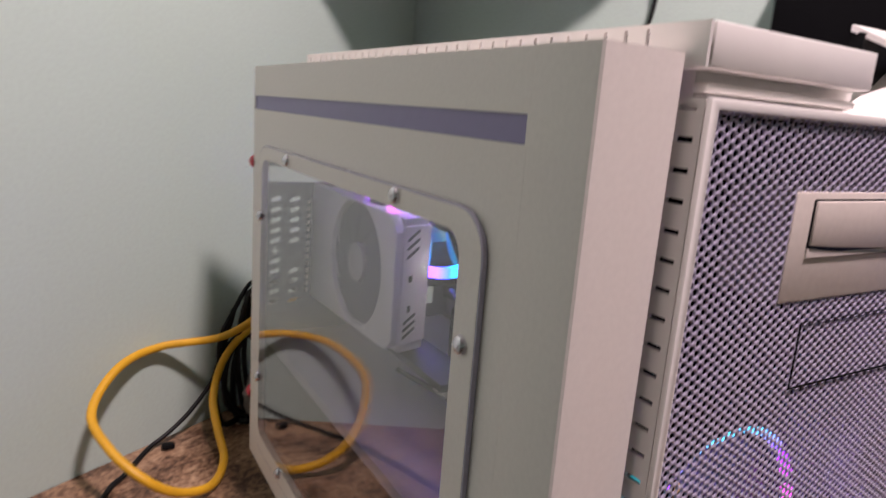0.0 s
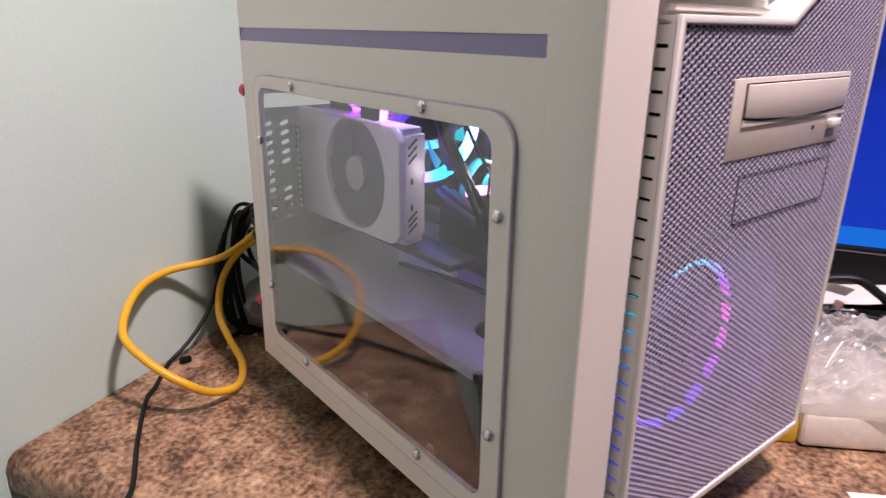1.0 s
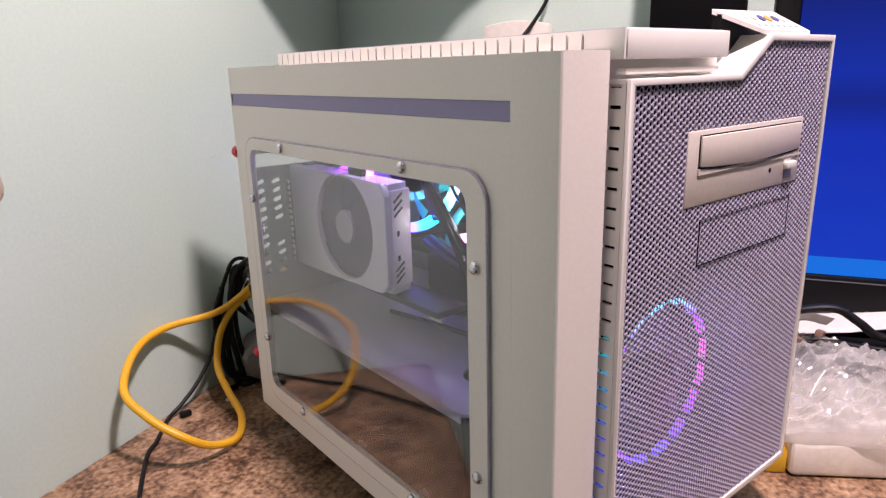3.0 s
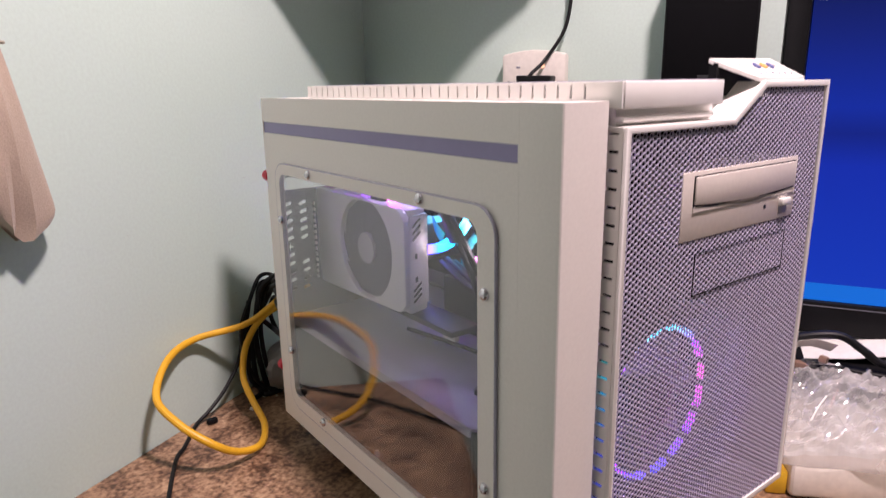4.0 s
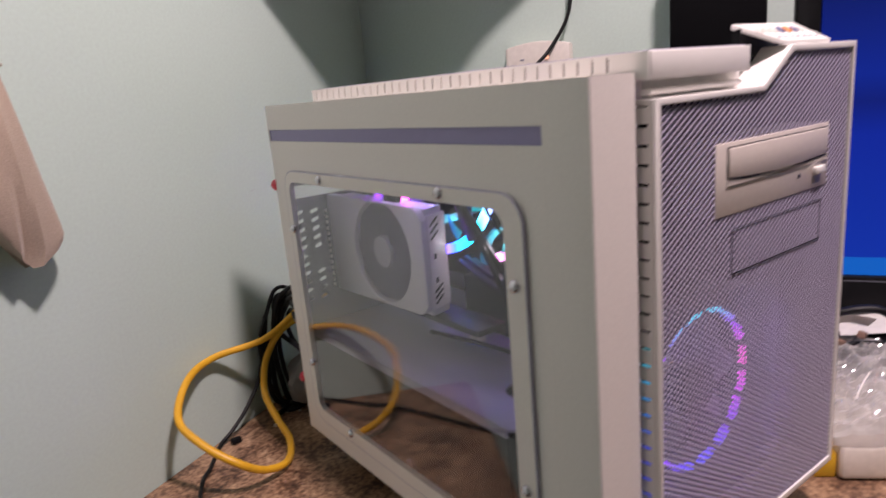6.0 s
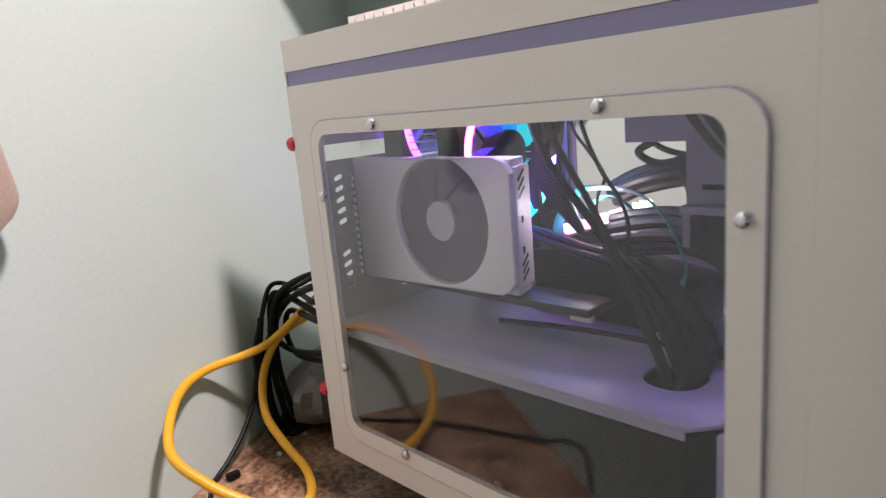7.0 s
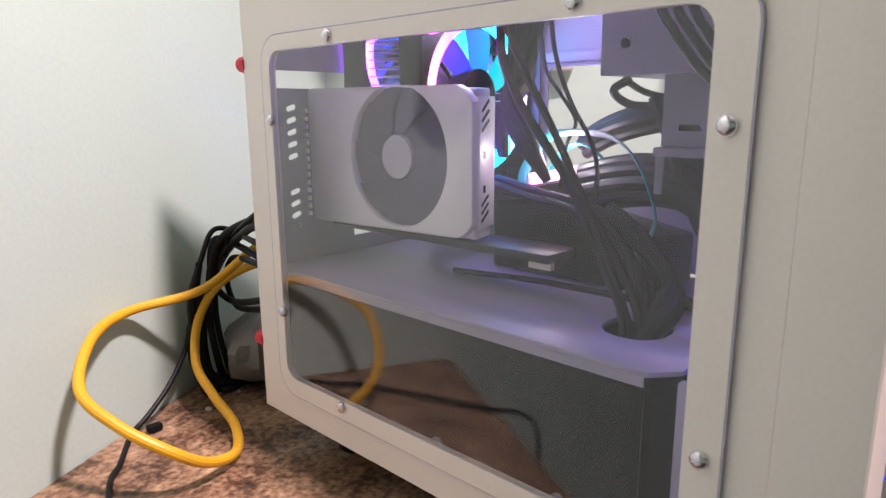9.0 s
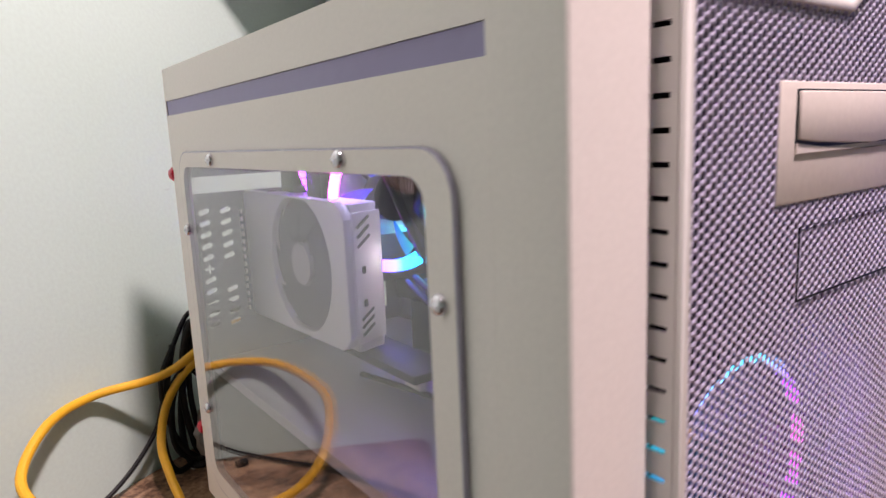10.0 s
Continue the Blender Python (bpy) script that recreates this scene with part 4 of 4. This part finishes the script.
for d, r in ((0.004, 0.0036), (0.012, 0.0030)):
    black_cable([(0.055, 0.447, 0.180 - d), (0.050 + d, 0.500, 0.186 - d), (0.034 + d, 0.548, 0.166), (0.022 + d, 0.566 + 0.3 * d, 0.140), (0.013 + d, 0.566 + 0.3 * d, 0.090), (0.016 + d, 0.566, 0.040), (0.030 + d, 0.570, 0.006), (0.09, 0.585 + d, 0.0045)], r, "thick black cable bunched in the corner")
solo("cable_plug", box((-0.070, 0.521, 0.001), (-0.057, 0.529, 0.0075), 0.0018), DARK, "small black cable plug on the desk", "plug")
# crumbs and scraps on the desk
for p, s, m in (((-0.011, 0.528, 0.0022), 0.0030, IVORY), ((0.030, 0.545, 0.0012), 0.0020, IVORY)):
    bm = bmesh.new()
    bmesh.ops.create_icosphere(bm, subdivisions=2, radius=s)
    for v in bm.verts:
        v.co *= 1 + 0.35 * noise.noise(v.co * 400)
        v.co.z *= 0.7
    solo("crumb", bm, m, "tiny pale crumb lying on the desk", "crumb", Matrix.Translation(p), group="crumbs on the desk")
bm = box((-0.010, -0.004, 0), (0.014, 0.004, 0.0008), 0.0002)
solo("paper_scrap", bm, PAPER, "small torn paper scrap behind the tower", "scrap", pose(0.022, 0.560, 0.0006, 0, 0, 30))
bm = bmesh.new()
bmesh.ops.create_uvsphere(bm, u_segments=28, v_segments=18, radius=1)
for v in bm.verts:
    n = noise.fractal(v.co * 1.7, 0.8, 2.0, 4)
    v.co *= 1 + 0.14 * n
    v.co = Vector((v.co.x * 0.085, v.co.y * 0.042, max(-0.95, v.co.z) * 0.042))
GREYBAG = mat("grey_plastic_bag", (0.20, 0.19, 0.18), 0.4, vary=0.12, scale=30, bump=0.3)
solo("grey_bag", bm, GREYBAG, "crumpled grey plastic bag in the corner", "bag", pose(0.095, 0.565, 0.041, 0, 0, 29))

# ---- corner shelf ----
prof = [(-0.318, -0.001), (-0.318, -0.042), (-0.169, -0.285), (-0.115, -0.310), (-0.080, -0.346), (-0.001, -0.346), (-0.001, -0.001)]
solo("corner_shelf", prism(prof, "z", 0.622, 0.645, bevel=0.001), SHELF, "black corner shelf fixed to both walls", "shelf", ROOM)

# ---- monitor ----
mon = thing("monitor", "black monitor showing a plain blue desktop", "monitor", ROOM)
F = -0.13
mcase = part("casing", prism([(-1.165, 0.100), (-0.634, 0.100), (-0.634, 0.546), (-1.165, 0.546)], "x", F, F + 0.045, [[(-1.140, 0.142), (-0.659, 0.142), (-0.659, 0.525), (-1.140, 0.525)]], bevel=0.004), DARK, mon, "glossy black monitor casing")
part("backing", box((F + 0.010, -1.150, 0.130), (F + 0.040, -0.650, 0.535)), DARK, mcase)
screen = part("screen", box((F + 0.004, -1.139, 0.1645), (F + 0.0095, -0.660, 0.524)), SKY_SCREEN, mon, "lit blue desktop screen")
part("taskbar", box((F + 0.004, -1.139, 0.1430), (F + 0.0095, -0.660, 0.1643)), TASKBAR, screen, "lighter blue taskbar")
part("start_spot", box((F + 0.0034, -0.668, 0.1500), (F + 0.0039, -0.662, 0.1580)), ICON, screen)
part("chin_line", box((F - 0.0006, -1.15, 0.1360), (F + 0.0004, -0.650, 0.1372)), DIMSTEEL, mcase)
bin_bm = prism([(-0.6805, 0.4995), (-0.6710, 0.4995), (-0.6692, 0.5100), (-0.6825, 0.5100)], "x", F + 0.0032, F + 0.0038)
box((F + 0.0030, -0.6832, 0.5098), (F + 0.0038, -0.6685, 0.5114), bm=bin_bm)
part("desktop_icon", bin_bm, glow("icon_pale_blue", (0.45, 0.72, 0.95), 0.8), screen, "pale bin icon")
text = bpy.data.curves.new("caption", "FONT")
text.body, text.size, text.align_x = "Recycle Bin", 0.0058, "CENTER"
text_ob = new("caption_source", text)
bpy.context.view_layer.update()
caption_mesh = bpy.data.meshes.new_from_object(text_ob.evaluated_get(bpy.context.evaluated_depsgraph_get()))
bpy.data.objects.remove(text_ob)
caption_mesh.materials.clear()
caption_mesh.materials.append(ICON)
caption = new("icon_caption", caption_mesh)
caption.parent = screen
caption.matrix_basis = Matrix.Translation((F + 0.0032, -0.676, 0.4925)) @ pose(0, 0, 0, 90, 0, -90)
tagged(caption, "white icon caption")
part("neck", box((F + 0.050, -0.95, 0.012), (F + 0.075, -0.85, 0.30), 0.004), DARK, mon)
part("base", prism(rounded(-0.155, -0.030, -1.03, -0.77, 0.03), "z", 0.0004, 0.012, bevel=0.002), DARK, mon)
solo("monitor_cable", tube([(-0.05, -0.72, 0.50), (-0.045, -0.722, 0.552), (-0.035, -0.730, 0.585), (-0.03, -0.745, 0.66), (-0.01, -0.76, 0.80)], 0.0036), RUBBER, "black cable rising behind the monitor", "cable", ROOM)
solo("monitor_cable", tube([(-0.05, -0.712, 0.50), (-0.045, -0.716, 0.552), (-0.035, -0.724, 0.585), (-0.03, -0.738, 0.66), (-0.01, -0.755, 0.80)], 0.0026), RUBBER, "black cable rising behind the monitor", "cable", ROOM)

# ---- speaker ----
spk = thing("speaker", "slim black box speaker with cloth grille by the wall", "speaker", ROOM)
part("cabinet", box((-0.058, -0.607, 0.377), (-0.012, -0.493, 0.556), 0.002), DARK, spk)
GRILLE = mat("black_grille_cloth", (0.005, 0.005, 0.006), 0.8, spec=0.06, vary=0.08, scale=30, fine=0.1, fine_scale=1500, bump=0.3)
part("grille", box((-0.0620, -0.6045, 0.3800), (-0.0582, -0.4955, 0.5500), 0.0015), GRILLE, spk, "black cloth grille")
part("emblem", box((-0.0626, -0.5640, 0.4095), (-0.0619, -0.5390, 0.4135), 0.0002), DARKSTEEL, spk, "small grey emblem bar")
part("bracket", box((-0.0120, -0.570, 0.43), (-0.0008, -0.530, 0.50), 0.001), DARK, spk)
part("foot_bar", box((-0.055, -0.585, 0.3705), (-0.020, -0.515, 0.3768), 0.001), DARK, spk)

# ---- wall outlet with plug and cord ----
outlet = thing("wall_outlet", "ivory multi-outlet wall adapter with one plug in it", "outlet", ROOM)
top = [(-0.256 - 0.098 * i / 12, 0.4485 + 0.0065 * math.sin(math.pi * i / 12)) for i in range(13)]
part("body", prism(top + [(-0.354, 0.325), (-0.256, 0.325)], "x", -0.024, -0.001, bevel=0.004), IVORY, outlet)
for yy in (-0.267, -0.281):
    part("slot", box((-0.0246, yy - 0.0010, 0.4015), (-0.0236, yy + 0.0010, 0.4105)), DARK, outlet)
part("ground_hole", rod((-0.0236, -0.2745, 0.3955), (-0.0246, -0.2745, 0.3955), 0.0030, 14), DARK, outlet)
part("indicator", box((-0.0246, -0.2850, 0.4290), (-0.0238, -0.2790, 0.4315)), FANGREY, outlet)
part("neon_lamp", rod((-0.0236, -0.3200, 0.4310), (-0.0246, -0.3200, 0.4310), 0.0030, 14), glow("neon_indicator", (1.0, 0.45, 0.3), 2.0), outlet, "small lit indicator")
solo("plug_adapter", prism([(-0.288, 0.4180), (-0.341, 0.4170), (-0.338, 0.3850), (-0.292, 0.3850)], "x", -0.058, -0.0248, bevel=0.003), DARK, "black plug adapter in the wall outlet", "plug", ROOM)
solo("hanging_cord", tube([(-0.050, -0.300, 0.405), (-0.050, -0.310, 0.420), (-0.030, -0.325, 0.440), (-0.018, -0.349, 0.480), (-0.015, -0.357, 0.520), (-0.014, -0.358, 0.560), (-0.014, -0.364, 0.622), (-0.02, -0.36, 0.70)], 0.0026), RUBBER, "black cord hanging from the shelf to the outlet", "cable", ROOM)
bm = tube([(-0.013, -0.334, 0.70), (-0.013, -0.336, 0.626), (-0.013, -0.347, 0.590), (-0.013, -0.356, 0.560)], 0.0018)
rod((-0.013, -0.355, 0.562), (-0.013, -0.361, 0.532), 0.0042, 14, 0.0030, bm=bm)
solo("hanging_cord", bm, RUBBER, "thin black cord with a plug end hanging down", "cable", ROOM)
solo("tape_strip", box((-0.0022, -0.333, 0.600), (-0.0006, -0.318, 0.640), 0.0003), PAPER, "short white strip taped under the shelf", "tape", ROOM)

# ---- hook and cloth bag on the wall ----
hook = thing("wall_hook", "tarnished brass picture hook nailed to the wall", "hook", ROOM)
part("strap", box((-0.5715, -0.0030, 0.5370), (-0.5625, -0.0006, 0.5745), 0.0006), BRASS, hook)
part("curl", tube([(-0.567, -0.0022, 0.5385), (-0.567, -0.0065, 0.5355), (-0.566, -0.0115, 0.5390), (-0.5655, -0.0125, 0.5490)], 0.0028, 10, flat=0.5), BRASS, hook)
part("nail", rod((-0.5665, -0.002, 0.5680), (-0.5655, -0.0075, 0.5700), 0.0026, 14), STEEL, hook, "steel nail head")


def cloth_bag():
    """A limp drawstring bag: wide below, gathered at the top, with folds down its sides."""
    bag = thing("cloth_bag", "beige cotton drawstring bag hanging on the wall", "bag", ROOM)
    bm = bmesh.new()
    rings, n = [], 40
    for i in range(26):
        s = i / 25
        z = 0.461 - 0.185 * s
        cu = -0.668 + 0.010 * s
        half = 0.026 + 0.022 * s ** 0.8 - (0.010 * max(0, (s - 0.9) / 0.1) ** 2)
        deep = 0.008 + 0.012 * math.sin(math.pi * min(1, s * 0.9 + 0.08))
        ring = []
        for k in range(n):
            a = 2 * math.pi * k / n
            fold = 1 + 0.16 * math.sin(5 * a + 2.5 * s) * (0.4 + s) * 0.6 + 0.14 * math.sin(9 * a + 1.2) * (1 - s)
            end = max(0.0, (s - 0.6) / 0.4)
            c = math.cos(a)
            zz = z + end * (0.085 * max(0.0, (0.35 - c) / 1.35) ** 1.2 + 0.013 * max(0.0, (c - 0.35) / 0.65))
            crease = 0.013 * math.exp(-((c - 0.12 - 0.1 * s) / 0.13) ** 2) * max(0.0, s - 0.35) / 0.65 if a > math.pi else 0.0
            ring.append(bm.verts.new((cu + half * math.cos(a) * (0.9 + 0.1 * fold), -0.024 + deep * math.sin(a) * fold + crease, zz)))
        rings.append(ring)
    for p, q in zip(rings, rings[1:]):
        for k in range(n):
            bm.faces.new((p[k], p[(k + 1) % n], q[(k + 1) % n], q[k]))
    bm.faces.new(rings[0])
    bm.faces.new(rings[-1][::-1])
    part("cloth", bm, CLOTH, bag)
    hem = [(-0.664 + 0.0300 * math.cos(a), -0.024 + 0.0135 * math.sin(a), 0.4465) for a in (2 * math.pi * k / 24 for k in range(25))]
    part("hem", tube(hem, 0.0012, 6, 3), CLOTH, bag)
    for d in (0.0, 0.006):
        part("drawstring", tube([(-0.641 - d, -0.030, 0.452), (-0.640 - d, -0.028, 0.462), (-0.646 - d, -0.020, 0.485), (-0.653 - d * 0.5, -0.008, 0.510)], 0.0010, 8), GREYBAG, bag, "thin dark drawstring")
    part("peg", rod((-0.653, -0.0006, 0.512), (-0.653, -0.014, 0.514), 0.0025, 12), STEEL, bag)
    return bag


cloth_bag()
solo("wall_patch", prism(rounded(-0.665, -0.622, 0.500, 0.530, 0.012), "y", -0.0016, -0.0005), mat("pinkish_filler", (0.80, 0.68, 0.62), 0.6), "small pinkish sticker on the wall", "sticker", ROOM)

# ---- clutter beside the tower ----
PACK = pose(0.330, 0.026, 0.0, 0, 0, -45)
pack = thing("parcel", "flat white padded parcel with a yellow end on the desk", "parcel", PACK)
bm = box((0.020, 0.0, 0.0006), (0.33, 0.20, 0.040), 0.006, seg=3)
bmesh.ops.subdivide_edges(bm, edges=[e for e in bm.edges if e.calc_length() > 0.05], cuts=14, use_grid_fill=True)
for v in bm.verts:
    if v.co.z > 0.01:
        v.co.z += 0.004 * noise.noise(v.co * 22) + 0.002 * noise.noise(v.co * 60)
        v.co.y += 0.002 * noise.noise(v.co * 35)
part("wrapping", bm, PINKISH, pack, "white padded wrapping")
part("yellow_end", box((0.0, 0.006, 0.0005), (0.0195, 0.19, 0.026), 0.002), YCARD, pack, "yellow card end")


def crinkled(name, size, at, label, m, high, seed, grid=70):
    bm = bmesh.new()
    bmesh.ops.create_grid(bm, x_segments=grid, y_segments=grid, size=0.5)
    for v in bm.verts:
        x, y = v.co.x * 2, v.co.y * 2
        fall = max(0.0, 1 - x * x) ** 0.4 * max(0.0, 1 - y * y) ** 0.4
        p = Vector((v.co.x * size[0], v.co.y * size[1], seed))
        r = 1 - abs(noise.noise(p * 30)) * 2
        z = high * fall * (0.62 + 0.25 * noise.noise(p * 9)) + 0.010 * fall * r + 0.009 * fall * (1 - 2 * abs(noise.noise(Vector((p.x * 45, p.y * 110, seed))))) + 0.005 * fall * (1 - 2 * abs(noise.noise(Vector((p.y * 150, p.x * 80, seed + 5))))) + 0.003 * fall * noise.noise(p * 190)
        v.co = Vector((p.x + 0.004 * noise.noise(p * 25), p.y + 0.004 * noise.noise(p * 25 + Vector((9, 0, 0))), max(0.0008, z)))
    base = [e for e in bm.edges if e.is_boundary]
    out = bmesh.ops.extrude_edge_only(bm, edges=base)["geom"]
    for g in out:
        if isinstance(g, bmesh.types.BMVert):
            g.co.z = 0.0
    ob = solo(name, bm, m, label, "packaging", at)
    ob.data.shade_flat()
    return ob


WRAP = clear("bubble_wrap_film", (0.95, 0.93, 0.91), 0.09, 0.48, 2.4)
crinkled("bubble_wrap", (0.34, 0.20), pose(0.492, -0.006, 0.036, 0, 0, -50), "crumpled clear bubble wrap heaped on the parcel", WRAP, 0.058, 3.0, 130)
bm = bmesh.new()
rows = []
for i in range(14):
    s = i / 13
    rows.append([bm.verts.new((0.325 + 0.105 * s + 0.045 * t, 0.045 + 0.005 * s - 0.028 * t, 0.042 * t + 0.004 + 0.082 * s * (1 - 0.45 * t) + 0.008 * noise.noise(Vector((s * 5, t * 5, 2))))) for t in (j / 10 for j in range(11))])
for p, q in zip(rows, rows[1:]):
    for j in range(10):
        bm.faces.new((p[j], p[j + 1], q[j + 1], q[j]))
bmesh.ops.solidify(bm, geom=bm.faces[:], thickness=0.0006)
zip_bag = thing("zip_bag", "clear plastic zip bag leaning beside the tower", "bag")
film = part("film", bm, FILM, zip_bag)
film.visible_shadow = False
part("zip_line", tube([(0.352, 0.024, 0.014), (0.362, 0.020, 0.020), (0.381, 0.019, 0.023), (0.401, 0.020, 0.028)], 0.0009, 8, bm=tube([(0.429, 0.018, 0.070), (0.435, 0.018, 0.078), (0.442, 0.018, 0.086)], 0.0009, 8)), mat("pink_zip", (0.75, 0.35, 0.30), 0.4), zip_bag, "pinkish zip strip")
part("fold", tube([(0.352, 0.022, 0.008), (0.373, 0.019, 0.026), (0.386, 0.019, 0.062), (0.402, 0.019, 0.078), (0.419, 0.019, 0.086)], 0.0009, 8), PLASTIC, zip_bag, "pale folded film edge")
# dark coiled lead and connectors under the monitor
for k, (pts, r) in enumerate((([(0.455, 0.13, 0.06), (0.468, 0.095, 0.108), (0.480, 0.070, 0.122), (0.496, 0.043, 0.126), (0.508, 0.022, 0.112), (0.520, 0.004, 0.098), (0.545, -0.04, 0.095)], 0.0075), ([(0.44, 0.13, 0.04), (0.462, 0.080, 0.080), (0.485, 0.045, 0.090), (0.505, 0.015, 0.088), (0.53, -0.03, 0.086)], 0.0045))):
    solo("lead", tube(pts, r, 12, flat=0.6), RUBBER, "thick black lead arched over the desk", "cable", group="leads under the monitor")
BROWNPLUG = mat("brown_connector_plastic", (0.26, 0.16, 0.12), 0.4, vary=0.12, scale=60)
bm = tube([(0.440, 0.100, 0.045), (0.447, 0.093, 0.085), (0.460, 0.082, 0.108), (0.476, 0.064, 0.116), (0.490, 0.045, 0.112)], 0.011, 14, flat=0.06)
solo("paper_band", bm, PAPER, "cream paper band arched under the black lead", "paper")
for x, y, z, a in ((0.452, 0.078, 0.108, 20), (0.458, 0.068, 0.094, -30), (0.474, 0.048, 0.102, 10)):
    bm = box((-0.007, -0.004, -0.0035), (0.007, 0.004, 0.0035), 0.001)
    box((0.007, -0.003, -0.002), (0.011, 0.003, 0.002), bm=bm)
    solo("connector", bm, BROWNPLUG, "small brown cable connector on the lead", "connector", pose(x, y, z, 10, 15, a), group="brown connectors")
bm = bmesh.new()
bmesh.ops.create_grid(bm, x_segments=16, y_segments=16, size=0.5)
for v in bm.verts:
    v.co = Vector((v.co.x * 0.20, v.co.y * 0.14, 0.006 + 0.014 * (v.co.x + 0.5) ** 2 + 0.002 * noise.noise(v.co * 6)))
bmesh.ops.solidify(bm, geom=bm.faces[:], thickness=0.0008)
solo("paper_sheet", bm, PAPER, "white paper sheet with curled corner below the monitor", "paper", pose(0.612, 0.032, 0.098, 4, -8, -58))
# Added black box that darkens the background under the monitor.
solo("dark_filler_box", box((-0.13, -0.060, 0.0005), (0.13, 0.060, 0.085), 0.004), DARK, "black box standing in for dark clutter under the monitor", "box", pose(0.560, 0.070, 0.0, 0, 0, -61))
label = thing("paper_label", "white paper slip with printed bars on the desk", "paper", pose(0.312, -0.043, 0.0004, 0, 0, -46))
part("slip", box((0, -0.035, 0), (0.060, 0.0, 0.0006), 0.0002), PAPER, label)
random.seed(4)
x = 0.010
while x < 0.046:
    w = random.choice((0.0006, 0.0010, 0.0016))
    part("bar", box((x, -0.014, 0.0006), (x + w, -0.008, 0.0008)), DARK, label)
    x += w + random.choice((0.0007, 0.0012))
part("bar", box((0.010, -0.024, 0.0006), (0.040, -0.0225, 0.0008)), DARK, label)
